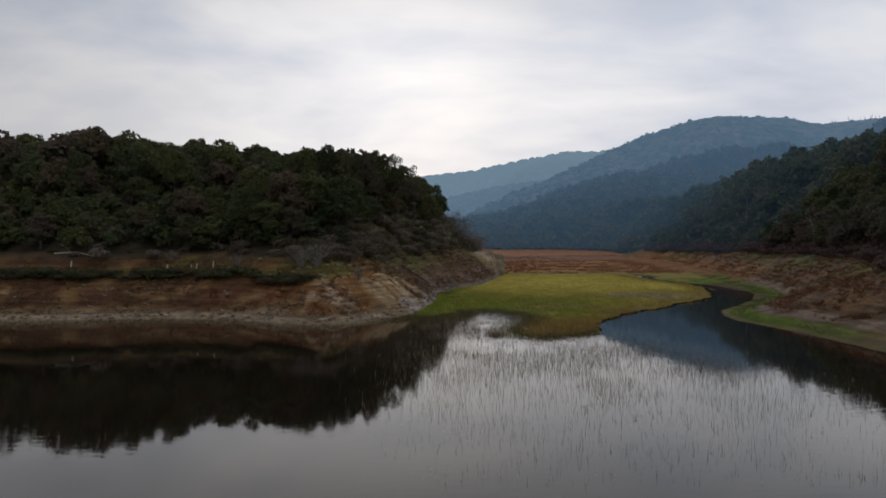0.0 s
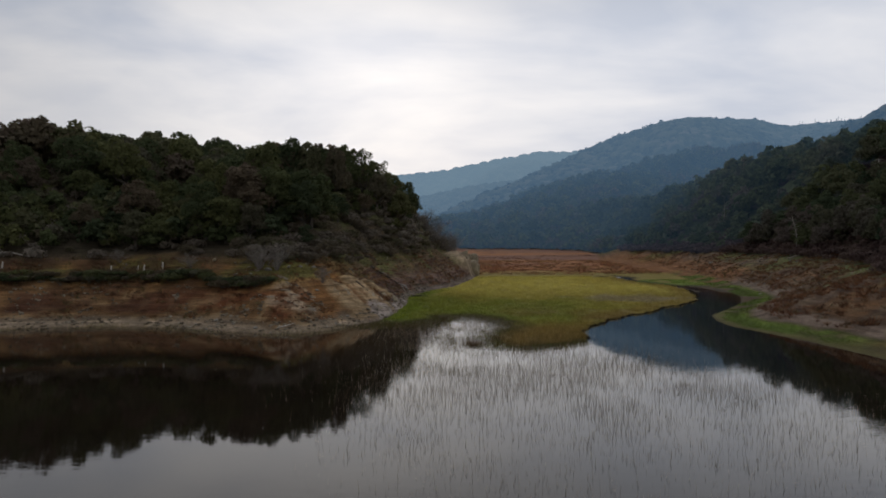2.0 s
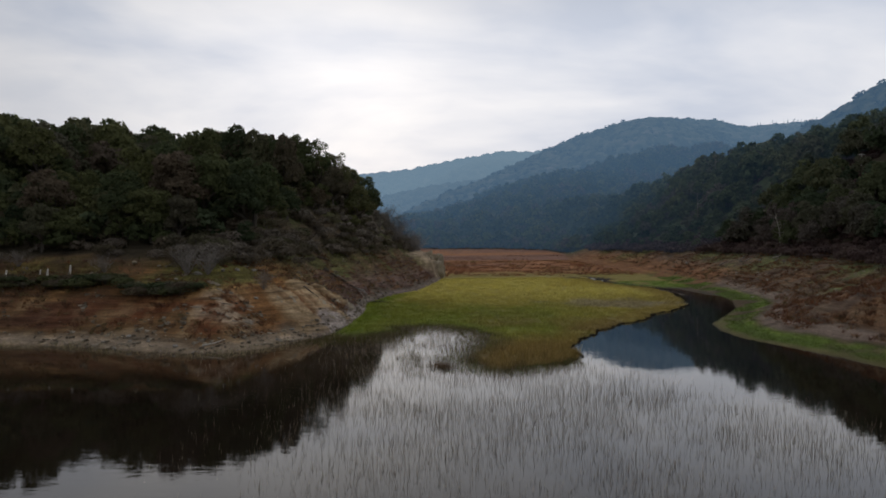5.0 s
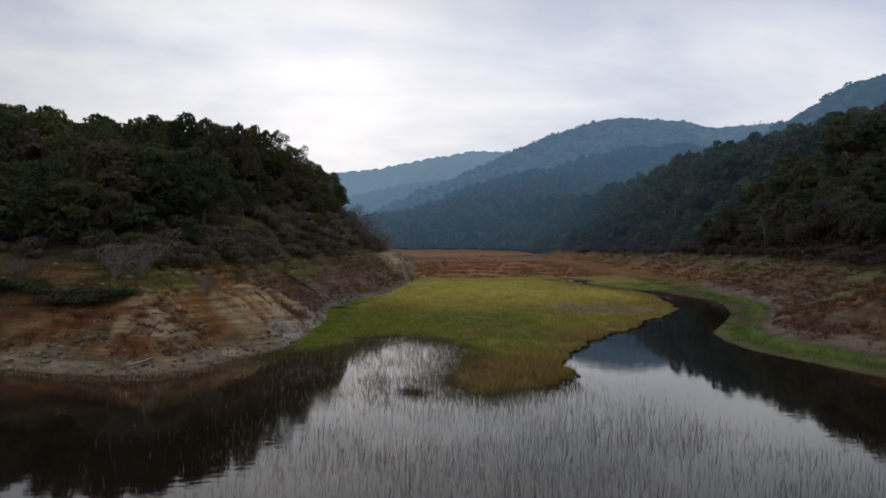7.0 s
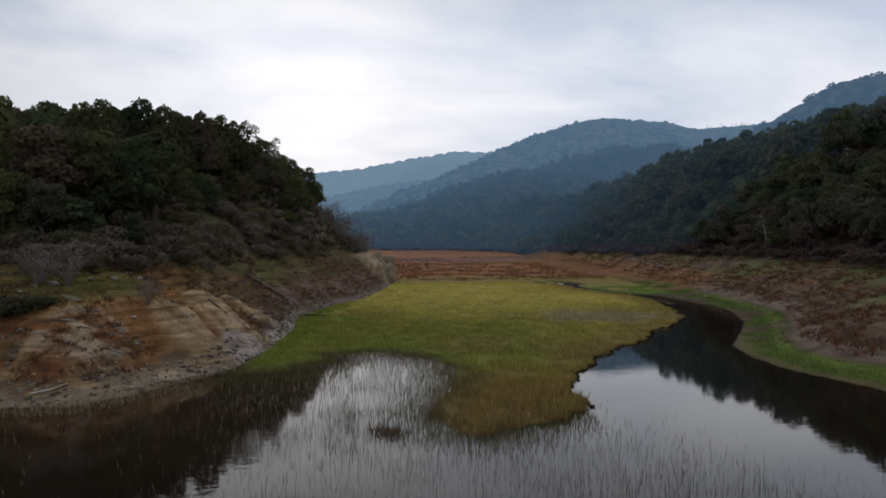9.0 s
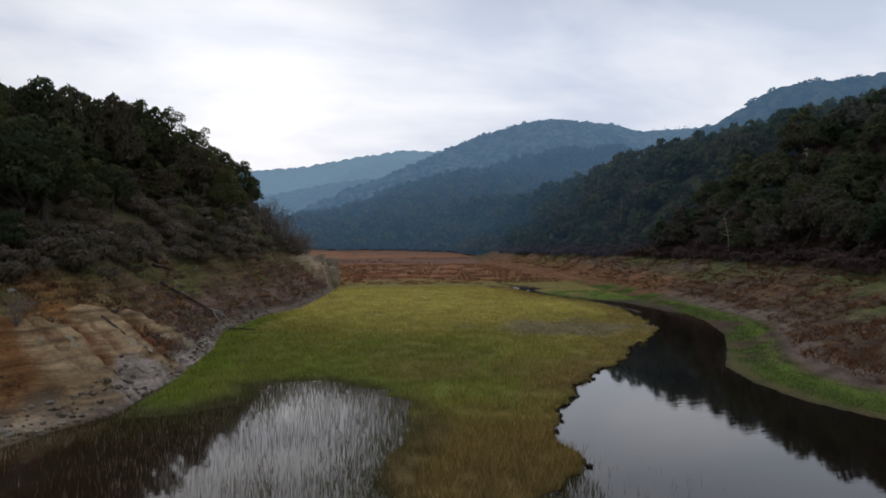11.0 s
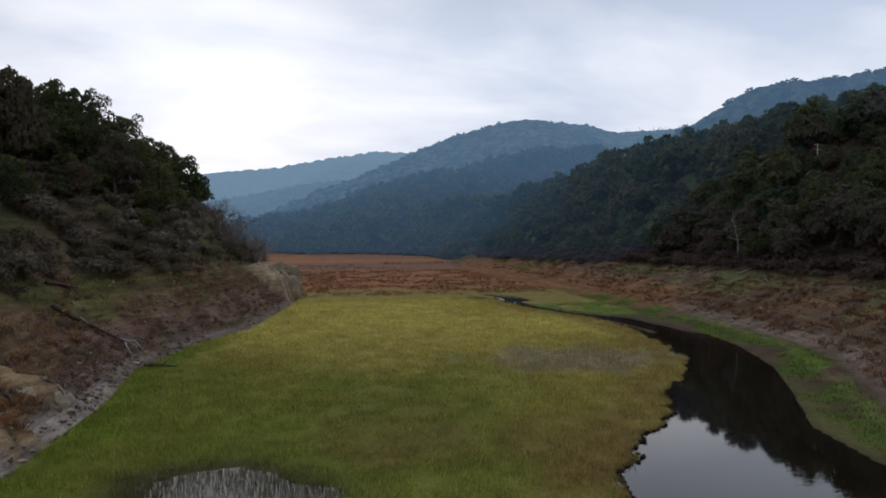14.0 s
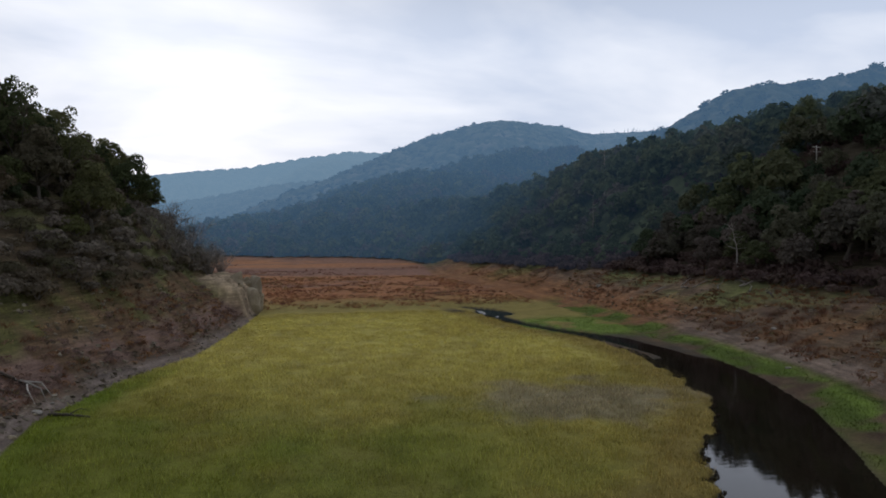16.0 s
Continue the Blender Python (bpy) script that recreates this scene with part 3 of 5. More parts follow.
def make_ground():
    xs = spaced((-3200, -700, 250), (-700, -300, 40), (-300, -120, 7), (-120, -50, 2.0), (-50, -15, 0.5), (-15, 0, 0.3), (0, 28, 0.5), (28, 45, 0.9), (45, 66, 0.45), (66, 80, 0.8), (80, 130, 1.3), (130, 300, 4), (300, 700, 14), (700, 3301, 200))
    ys = spaced((-700, 0, 60), (0, 90, 5), (90, 104, 1.0), (104, 115, 0.5), (115, 150, 0.33), (150, 172, 0.5), (172, 262, 0.8), (262, 330, 1.7), (330, 620, 5), (620, 1000, 25), (1000, 3301, 250))
    x, y = np.meshgrid(xs, ys)
    z, i = land(x, y)
    tone = land_tone(x, y, z, i)
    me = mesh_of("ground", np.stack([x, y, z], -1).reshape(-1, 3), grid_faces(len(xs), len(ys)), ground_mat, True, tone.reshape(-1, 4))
    ob = new("ground", me)
    return tagged(ob, "drawn-down lake bed, earth banks and wooded hillsides", "ground", kind="structure")


make_ground()

water = new("water", mesh_of("water", [(-3200, -700, 0), (140, -700, 0), (140, 240, 0), (-3200, 240, 0)], [(0, 1, 2, 3)], water_mat))
tagged(water, "still dark lake water mirroring hills and sky", "water", kind="structure")

# ---- far hills ----
MOUNTAIN = [(0.0, (0.022, 0.030, 0.018)), (0.35, (0.060, 0.070, 0.032)), (0.65, (0.105, 0.105, 0.055)), (1.0, (0.17, 0.145, 0.10))]
# far woods with the haze emission mixed in
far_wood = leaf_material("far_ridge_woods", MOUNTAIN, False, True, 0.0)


def crowns_over(x, y, size, seed):
    """Height of a closed wood's canopy: a rounded crown in every cell of a jittered grid; also a value for each crown."""
    rng = np.random.RandomState(seed)
    jx, jy, big, hue = (rng.rand(128, 128) for _ in range(4))
    ci, cj = np.floor(x / size).astype(int), np.floor(y / size).astype(int)
    best, own = np.zeros(x.shape), np.zeros(x.shape)
    for a in (-1, 0, 1):
        for b in (-1, 0, 1):
            i, j = (ci + a) % 128, (cj + b) % 128
            px, py = (ci + a + jx[i, j]) * size, (cj + b + jy[i, j]) * size
            r = size * (0.55 + 0.45 * big[i, j])
            q = 1 - ((x - px) ** 2 + (y - py) ** 2) / r ** 2
            top = np.sqrt(np.clip(q, 0, 1)) * (0.55 + 0.6 * big[i, j])
            own = np.where(top > best, hue[i, j], own)
            best = np.maximum(best, top)
    return best, own


FAR_TREES = []


def far_hill(label, crest, reach, base, material, seed, fold_size, size=9.0, cells=(300, 110), lift=6.0, trees=400):
    """A wooded hill: its crest runs along points, its near flank falls towards the viewer over `reach` metres."""
    pts = np.array(crest, float)
    s = np.concatenate([[0], np.cumsum(np.hypot(*np.diff(pts[:, :2], axis=0).T))])
    nu, nv = cells
    u = np.linspace(0, s[-1], nu)
    cx, cy, cz = (np.interp(u, s, pts[:, k]) for k in range(3))
    soft = lambda a: np.convolve(np.pad(a, 6, mode="edge"), np.ones(13) / 13, "valid")
    cx, cy, cz = soft(cx), soft(cy), soft(cz)
    way = np.stack([-cx, 60 - cy], -1)
    dist = np.linalg.norm(way, axis=1)
    way /= dist[:, None]
    reach = np.minimum(reach, dist - 640)[None]
    v = np.concatenate([np.linspace(-0.25, 0, 14, endpoint=False), np.linspace(0, 1, nv - 14) ** 1.15])
    x = cx[None] + way[None, :, 0] * v[:, None] * reach
    y = cy[None] + way[None, :, 1] * v[:, None] * reach
    f = np.clip(v, 0, 1)[:, None]
    prof = 1 - f ** 1.15 * (1.25 - 0.25 * f)
    fold = fractal(x, y, fold_size, seed, 4) - 0.5
    z = base + (cz[None] - base) * (prof + 0.62 * fold * np.clip(f * 3, 0, 1) * (1 - f)) - np.clip(-v, 0, 1)[:, None] * reach * 0.35
    top, own = crowns_over(x, y, size, seed + 7)
    small, own2 = crowns_over(x, y, size * 0.45, seed + 9)
    z = z + lift * top + lift * 0.3 * small
    hue = np.clip(0.75 * own + 0.5 * (fractal(x, y, 60, seed + 3, 3) - 0.4), 0, 1)
    tone = np.stack([hue] * 3 + [np.ones_like(hue)], -1)
    ob = new("backdrop", mesh_of("backdrop", np.stack([x, y, z], -1).reshape(-1, 3), grid_faces(nu, nv), material, False, tone.reshape(-1, 4)))
    tagged(ob, label, "hill", kind="structure")
    # where its single trees stand: some all over the near flank, a row along the crest
    rng = np.random.RandomState(seed + 90)
    flank = (rng.randint(13, int(nv * 0.86), trees), rng.randint(0, nu, trees))
    crest = (np.full(trees // 8, 14), rng.randint(0, nu, trees // 8))
    pick = tuple(np.concatenate([a, b]) for a, b in zip(flank, crest))
    FAR_TREES.append((x[pick], y[pick], z[pick] - lift * 0.6 - 3.2))


def seen_from_end(px, py, depth):
    """A place by its bearing (right, up, as tangents times 1207) and depth from the end of the flight."""
    r, u = (px - 784) / 1207 * depth, (425 - py) / 1207 * depth
    return (12.9 + 0.297 * depth + 0.955 * r, 97.6 + 0.955 * depth - 0.297 * r, 15.3 + u)


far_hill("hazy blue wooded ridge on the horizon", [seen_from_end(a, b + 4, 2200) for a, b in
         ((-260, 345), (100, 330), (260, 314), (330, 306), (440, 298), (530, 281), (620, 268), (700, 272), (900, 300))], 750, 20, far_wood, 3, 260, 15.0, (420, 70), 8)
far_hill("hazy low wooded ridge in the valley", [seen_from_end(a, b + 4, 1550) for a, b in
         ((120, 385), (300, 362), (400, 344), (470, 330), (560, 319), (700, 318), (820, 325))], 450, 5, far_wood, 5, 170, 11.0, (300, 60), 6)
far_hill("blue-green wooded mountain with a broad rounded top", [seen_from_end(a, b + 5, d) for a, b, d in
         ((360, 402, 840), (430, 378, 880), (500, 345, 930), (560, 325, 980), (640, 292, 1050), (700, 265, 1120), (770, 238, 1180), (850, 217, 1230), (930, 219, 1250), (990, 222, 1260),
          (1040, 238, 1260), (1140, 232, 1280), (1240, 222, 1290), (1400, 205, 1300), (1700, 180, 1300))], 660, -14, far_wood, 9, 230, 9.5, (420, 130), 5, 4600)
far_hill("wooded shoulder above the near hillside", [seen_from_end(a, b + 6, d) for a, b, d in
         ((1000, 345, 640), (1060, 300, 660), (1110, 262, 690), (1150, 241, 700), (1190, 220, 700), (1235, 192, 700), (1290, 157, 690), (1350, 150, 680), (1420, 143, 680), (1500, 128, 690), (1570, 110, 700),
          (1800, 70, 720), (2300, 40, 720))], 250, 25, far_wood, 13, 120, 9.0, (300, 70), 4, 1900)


# ---- trees ----
def ridge_conifers():
    """A row of pointed conifers on the far saddle."""
    rng = np.random.RandomState(19)
    vs = []
    for k in range(22):
        a = 1052 + 110 * rng.rand() + (30 * rng.rand() if k % 3 else 0)
        x, y, z = seen_from_end(a, np.interp(a, [1040, 1140, 1240], [240, 234, 224]) + 4, 1268)
        tall = 9 + 9 * rng.rand()
        n = 60
        f = rng.rand(n) ** 0.8
        w, r = rng.rand(n) * 6.28, (1 - f) * tall * 0.17 * (0.5 + 0.5 * rng.rand(n))
        c = np.stack([x + r * np.cos(w), y + r * np.sin(w), z - 3 + f * tall], -1)
        s = (0.5 + 1.1 * (1 - f))[:, None]
        d = rng.normal(size=(n, 3)) * s * 0.5
        vs.append(np.stack([c - d, c + np.array([0, 0, -0.3]) * s, c + d, c + np.array([0, 0, 0.9]) * s], 1).reshape(-1, 3))
    v = np.concatenate(vs)
    tone = np.tile((0.2, 0.2, 0.2, 1.0), (len(v), 1))
    tagged(new("backdrop", mesh_of("backdrop", v, np.arange(len(v)).reshape(-1, 4), far_wood, False, tone)), "row of pointed conifers on the hazy far saddle", "trees", kind="structure")


ridge_conifers()

# these woods carry the haze emission too
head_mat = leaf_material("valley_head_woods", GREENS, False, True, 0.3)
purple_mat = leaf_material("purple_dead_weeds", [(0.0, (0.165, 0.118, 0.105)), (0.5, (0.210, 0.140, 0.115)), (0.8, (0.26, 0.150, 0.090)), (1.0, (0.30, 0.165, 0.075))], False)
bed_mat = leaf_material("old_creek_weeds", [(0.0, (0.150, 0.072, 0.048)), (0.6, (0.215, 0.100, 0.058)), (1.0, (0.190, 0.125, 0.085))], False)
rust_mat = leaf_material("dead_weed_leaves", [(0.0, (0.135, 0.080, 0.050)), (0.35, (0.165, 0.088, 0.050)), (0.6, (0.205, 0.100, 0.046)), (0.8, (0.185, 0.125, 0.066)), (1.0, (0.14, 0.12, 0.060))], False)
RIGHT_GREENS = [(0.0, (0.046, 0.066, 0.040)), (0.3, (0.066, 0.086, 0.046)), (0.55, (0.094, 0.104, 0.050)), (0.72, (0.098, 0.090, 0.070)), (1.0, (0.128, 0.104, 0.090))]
# the hillside's farther oaks and scrub, also with haze emission
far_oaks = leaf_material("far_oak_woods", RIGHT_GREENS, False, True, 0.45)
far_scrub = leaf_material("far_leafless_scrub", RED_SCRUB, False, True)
right_oak = leaf_material("grey_oak_leaves", RIGHT_GREENS, True, False, 0.5)
right_wood = leaf_material("grey_oak_woods", RIGHT_GREENS, False, False, 0.5)
# leaves and bare crowns greyed to imitate haze by colour alone
wood_mat_haze = leaf_material("haze_grey_leaves", [(0.0, (0.070, 0.092, 0.078)), (0.4, (0.096, 0.114, 0.092)), (0.7, (0.128, 0.124, 0.110)), (1.0, (0.160, 0.138, 0.128))], False, False, 0.5)


def leaf_cloud(seed, count, size, lobes, tangle=0.35):
    """A crown: sprigs (small three-cornered sheets) over the skin of several uneven lobes (x, y, z, radius), with some inside."""
    rng = np.random.RandomState(seed)
    lob = np.array(lobes)
    many = count * 3
    w = lob[:, 3] ** 2
    pick = rng.choice(len(lob), many, p=w / w.sum())
    d = rng.normal(size=(many, 3))
    d /= np.linalg.norm(d, axis=1)[:, None]
    d[:, 2] = np.where(d[:, 2] < -0.45, -d[:, 2], d[:, 2])
    rad = lob[pick, 3] * np.where(rng.rand(many) < 0.14, 0.45 + 0.4 * rng.rand(many), 0.84 + 0.24 * rng.rand(many))
    ripple = 1 + 0.12 * np.sin(5 * d[:, 0] + seed + pick) * np.cos(4 * d[:, 1] + 2 * pick)
    c = lob[pick, :3] + d * (rad * ripple)[:, None] * np.array([1, 1, 0.82])
    # sprigs deep inside a neighbouring lobe are never seen
    deep = np.zeros(many, bool)
    for k in range(len(lob)):
        deep |= (np.linalg.norm(c - lob[k, :3], axis=1) < 0.72 * lob[k, 3]) & (pick != k)
    order = np.argsort(deep, kind="stable")[:count]
    c, d = c[order], d[order]
    nrm = d + tangle * rng.normal(size=(count, 3))
    nrm /= np.linalg.norm(nrm, axis=1)[:, None]
    a = np.cross(nrm, rng.normal(size=(count, 3)))
    a /= np.linalg.norm(a, axis=1)[:, None]
    b = np.cross(nrm, a)
    sz = size * (0.6 + 0.8 * rng.rand(count))[:, None]
    v = np.stack([c + a * sz, c - a * sz * 0.5 + b * sz * 0.87, c - a * sz * 0.5 - b * sz * 0.87], 1).reshape(-1, 3)
    return v, np.arange(count * 3).reshape(-1, 3)


def oak_lobes(seed, width=3.4, height=7.5, n=9):
    """A broad dome built of rounded boughs: a ring low down, a ring higher up, and a top."""
    rng = np.random.RandomState(seed)
    out = [(0, 0, height * 0.60, width * 0.66)]
    for k in range(n):
        w = 2 * math.pi * (k + rng.rand() * 0.7) / n
        r = width * (0.58 + 0.22 * rng.rand())
        out.append((r * math.cos(w), r * math.sin(w), height * (0.34 + 0.22 * rng.rand()), width * (0.28 + 0.16 * rng.rand())))
    for k in range(n - 2):
        w = 2 * math.pi * (k + rng.rand() * 0.8) / (n - 2)
        r = width * (0.28 + 0.26 * rng.rand())
        out.append((r * math.cos(w), r * math.sin(w), height * (0.62 + 0.20 * rng.rand()), width * (0.24 + 0.16 * rng.rand())))
    out.append((width * 0.18 * rng.randn(), width * 0.18 * rng.randn(), height * 0.88, width * 0.30))
    return out


def thin_lobes(seed, height=8.5, n=9, spread=1.5):
    """A half-bare crown: small separate tufts along a tall stem."""
    rng = np.random.RandomState(seed)
    out = []
    for k in range(n):
        f = 0.42 + 0.56 * k / (n - 1)
        w = 2.4 * k + rng.rand()
        r = spread * (1.15 - 0.8 * f) * (0.6 + 0.6 * rng.rand()) * 1.5
        out.append((r * math.cos(w), r * math.sin(w), height * f, spread * (0.26 + 0.24 * rng.rand())))
    return out


def limbs(seed, lobes, base=0.26, stems=1):
    """Trunk and boughs reaching into the lobes."""
    rng = np.random.RandomState(seed + 500)
    lean = 0.5 * rng.randn(2)
    fork = np.array([lean[0], lean[1], 2.0 + 0.5 * rng.rand()])
    pieces = [tube([(0, 0, -0.6), (0.05, 0, 0.15), tuple(fork * 0.55), tuple(fork)], [base * 1.5, base * 1.1, base * 0.85, base * 0.75], 7)]
    for l in lobes[:8]:
        end = np.array(l[:3])
        mid = fork + (end - fork) * 0.5 + rng.normal(size=3) * 0.35
        pieces.append(tube([fork - (0, 0, 0.15), mid, end, end + (end - mid) * 0.3], [base * 0.6, base * 0.38, base * 0.2, 0.03], 5))
    return joined(pieces)


OAKS = []
for k in range(6):
    rng = random.Random(k)
    lob = oak_lobes(40 + k, 3.1 + 0.5 * rng.random(), 6.8 + 1.6 * rng.random(), 8 + k % 3)
    crown = leaf_cloud(60 + k, 2800, 0.20, lob, 0.4)
    OAKS.append((mesh_of("crown", *crown, oak_mat), mesh_of("trunk", *limbs(k, lob), bark_mat, True), lob))
EDGE_OAKS = []
for k in range(4):
    lob = oak_lobes(260 + k, 3.3, 7.4, 8)
    EDGE_OAKS.append((mesh_of("crown", *leaf_cloud(270 + k, 1300, 0.285, lob, 0.4), right_oak), mesh_of("trunk", *limbs(30 + k, lob), bark_mat, True)))
THIN = []
for k in range(3):
    lob = thin_lobes(290 + k, 8.6, 18 + 3 * k, 1.5 + 0.35 * k)
    THIN.append((mesh_of("crown", *leaf_cloud(295 + k, 3000, 0.12, lob, 0.8), oak_mat), mesh_of("trunk", *limbs(50 + k, lob, 0.2), bark_mat, True)))
SHRUBS = []
for k in range(4):
    lob = [(0.5 * math.cos(a), 0.5 * math.sin(a), 0.55 + 0.2 * (a % 2), 0.55 + 0.12 * k) for a in (0.3, 2.2, 4.4)]
    stems = joined([tube([(0, 0, -0.2), (0.3 * math.cos(a), 0.3 * math.sin(a), 0.4), (0.6 * math.cos(a), 0.6 * math.sin(a), 0.9)], [0.05, 0.035, 0.015], 4) for a in (0.2, 2.0, 3.9, 5.2)])
    SHRUBS.append((mesh_of("foliage", *leaf_cloud(80 + k, 420, 0.12, lob), scrub_mat), mesh_of("stem", *stems, bark_mat)))


GREEN_SHRUBS = []
for k in range(3):
    me = SHRUBS[k][0].copy()
    me.materials.clear()
    me.materials.append(oak_mat)
    GREEN_SHRUBS.append((me, SHRUBS[k][1]))


def bare_bush(seed, height=3.2, arms=26):
    """A leafless bush: stems that fork twice into thin twigs."""
    rng = np.random.RandomState(seed)
    pieces = []
    for _ in range(arms):
        w = 2 * math.pi * rng.rand()
        out = 0.25 + 0.75 * rng.rand()
        tip = np.array([math.cos(w) * out * 0.9, math.sin(w) * out * 0.9, 1.05 - 0.5 * out * out]) * height * (0.7 + 0.35 * rng.rand())
        mid = tip * (0.40, 0.40, 0.55) + rng.normal(size=3) * 0.2
        pieces.append(tube([(0, 0, -0.2), mid, tip], [0.035, 0.022, 0.010], 4))
        for _ in range(9):
            q = mid + (tip - mid) * rng.rand()
            e = q + (tip - mid) * 0.3 + rng.normal(size=3) * 0.42
            pieces.append(tube([q, (q + e) / 2 + rng.normal(size=3) * 0.08, e], [0.016, 0.011, 0.006], 3))
    return joined(pieces)


BARE = [mesh_of("branchwork", *bare_bush(900 + k), twig_mat) for k in range(3)]


def ground_at(x, y):
    return float(land(np.array([x]), np.array([y]))[0][0])


def thing(name, parts, place, scale, turn, label, category, group=""):
    """An Empty at the thing's foot with a mesh for each part."""
    ob = new(name)
    ob.empty_display_size = 0.3
    for part_name, me in parts:
        p = new(part_name, me)
        p.parent = ob
    ob.matrix_basis = Matrix.Translation(place) @ Matrix.Rotation(turn, 4, "Z") @ Matrix.Diagonal((*scale, 1))
    return tagged(ob, label, category, group)


def scatter(x0, x1, y0, y1, gap, seed):
    """A jittered grid of places."""
    rng = np.random.RandomState(seed)
    x, y = np.meshgrid(np.arange(x0, x1, gap), np.arange(y0, y1, gap))
    x = x + (rng.rand(*x.shape) - 0.5) * gap * 0.95
    y = y + (rng.rand(*y.shape) - 0.5) * gap * 0.95
    return x.ravel(), y.ravel(), rng


def stuffed(name, protos, material, x, y, z, size, rng, label, category, hue=None, squash=None):
    """Many copies of small protos in one mesh."""
    pick = rng.randint(0, len(protos), len(x))
    turn = rng.rand(len(x)) * 2 * math.pi
    hue = rng.rand(len(x)) if hue is None else hue
    vs, fs, cs, n = [], [], [], 0
    for k, (pv, pf) in enumerate(protos):
        m = pick == k
        if not m.any():
            continue
        c, s = np.cos(turn[m])[:, None], np.sin(turn[m])[:, None]
        px, py, pz = pv[None, :, 0], pv[None, :, 1], pv[None, :, 2]
        sc = size[m][:, None]
        v = np.stack([(px * c - py * s) * sc + x[m][:, None], (px * s + py * c) * sc + y[m][:, None], pz * sc + z[m][:, None]], -1)
        f = pf[None] + (np.arange(m.sum()) * len(pv))[:, None, None] + n
        vs.append(v.reshape(-1, 3))
        fs.append(f.reshape(-1, pf.shape[1]))
        h = np.repeat(hue[m], len(pv))
        cs.append(np.stack([h, h, h, np.ones_like(h)], -1))
        n += v.shape[0] * v.shape[1]
    ob = new(name, mesh_of(name, np.concatenate(vs), np.concatenate(fs), material, False, np.concatenate(cs)))
    return tagged(ob, label, category, kind="stuff")


def make_woods():
    # left headland, the trees nearest the flight one by one
    x, y, rng = scatter(-260, 30, 118, 420, 5.6, 7)
    z, i = land(x, y)
    ok = i["in_l"] & (i["h"] > 10.6) & (i["d_e"] > 16.5) & (z < 75)
    east_scrub = (i["d_e"] < 21) & (y > 140)
    ok &= fractal(x, y, 14, 311, 2) > 0.24
    ok &= ~(east_scrub & (rng.rand(len(x)) < 0.55))
    x, y, z, de, ds = x[ok], y[ok], z[ok], i["d_e"][ok], i["d_s"][ok]
    rank = np.where(x > -85, np.minimum(ds, de * 2.0) + np.maximum(0, -x - 30) * 0.5, 1e6)
    order = np.argsort(rank)
    near, rest = order[:190], order[190:]
    for n, k in enumerate(near):
        crown, trunk, _ = OAKS[rng.randint(len(OAKS))]
        s = 0.58 + 0.95 * rng.rand() ** 1.8
        if ds[k] < 26 or de[k] < 20:
            s *= 0.75
        elif x[k] > -40 and de[k] > 27:
            s *= 1.15
        if de[k] < 25 and y[k] > 160:
            s *= 0.68
        elif x[k] > -22 and y[k] > 185:
            s *= 0.82
        thing("oak_tree", [("trunk", trunk), ("crown", crown)], (x[k], y[k], z[k]), (s * (0.9 + 0.3 * rng.rand()), s * (0.9 + 0.3 * rng.rand()), s * (0.85 + 0.35 * rng.rand())),
              rng.rand() * 6.28, "dark evergreen oak with a rounded crown on the wooded slope", "tree", "oaks on the headland")
    # tall oaks that stand out on the crest
    for tx, ty, top, wide in ((-67, 213, 41.0, 0.95), (-58.5, 211.5, 42.0, 1.0), (-49, 206, 38.0, 0.9), (-40, 196, 38.3, 1.0), (-33, 197, 37.2, 1.0), (-27.5, 203, 38.0, 0.95), (-21.5, 210, 39.6, 0.85),
                              (-22, 188, 36.6, 0.75), (-28.4, 187, 37.4, 0.9), (-33, 187, 38.2, 0.95), (-12.2, 204, 31.0, 0.8), (-5.7, 242, 31.8, 0.95), (-3.2, 250, 28.6, 0.9), (-6, 206, 26.5, 0.85), (-87, 226, 43.0, 1.0),
                              (-79, 214, 39.5, 1.0), (-104, 222, 41.5, 1.0), (-120, 214, 43.0, 1.1), (-126, 242, 47.0, 1.1), (-145, 228, 43.5, 1.2)):
        g = ground_at(tx, ty)
        crown, trunk, lob = OAKS[int(abs(tx)) % len(OAKS)]
        s = max(0.55, (top - g) / max(l[2] + 0.84 * l[3] for l in lob))
        thing("oak_tree", [("trunk", trunk), ("crown", crown)], (tx, ty, g), (min(s, 1.7) * wide, min(s, 1.7) * wide, s), tx, "tall dark oak standing out on the crest", "tree", "oaks on the headland")
    for tx, ty, top, kind in ((-16.6, 211, 38.4, 1), (-12.4, 217, 35.7, 2), (-13.6, 213, 33.8, 0), (-9.0, 232, 32.4, 0), (-24.5, 189, 35.0, 1)):
        g = ground_at(tx, ty)
        s = (top - g) / 8.9
        crown, trunk = THIN[kind]
        thing("oak_tree", [("trunk", trunk), ("crown", crown)], (tx, ty, g), (s * 0.8, s * 0.8, s), tx * 3, "thin half-bare tree with gaps in its crown on the crest", "tree", "oaks on the headland")
    mid = [leaf_cloud(200 + k, 620, 0.37, oak_lobes(200 + k, 3.4, 7.6, 8), 0.35) for k in range(5)]
    far = [leaf_cloud(220 + k, 120, 0.84, oak_lobes(220 + k, 3.6, 7.8, 6), 0.3) for k in range(5)]
    between = [leaf_cloud(210 + k, 240, 0.59, oak_lobes(210 + k, 3.5, 7.6, 7), 0.35) for k in range(5)]
    keep = rest[(x[rest] > -0.68 * y[rest] - 25) & (y[rest] < 330)]
    close = y[keep] < 230
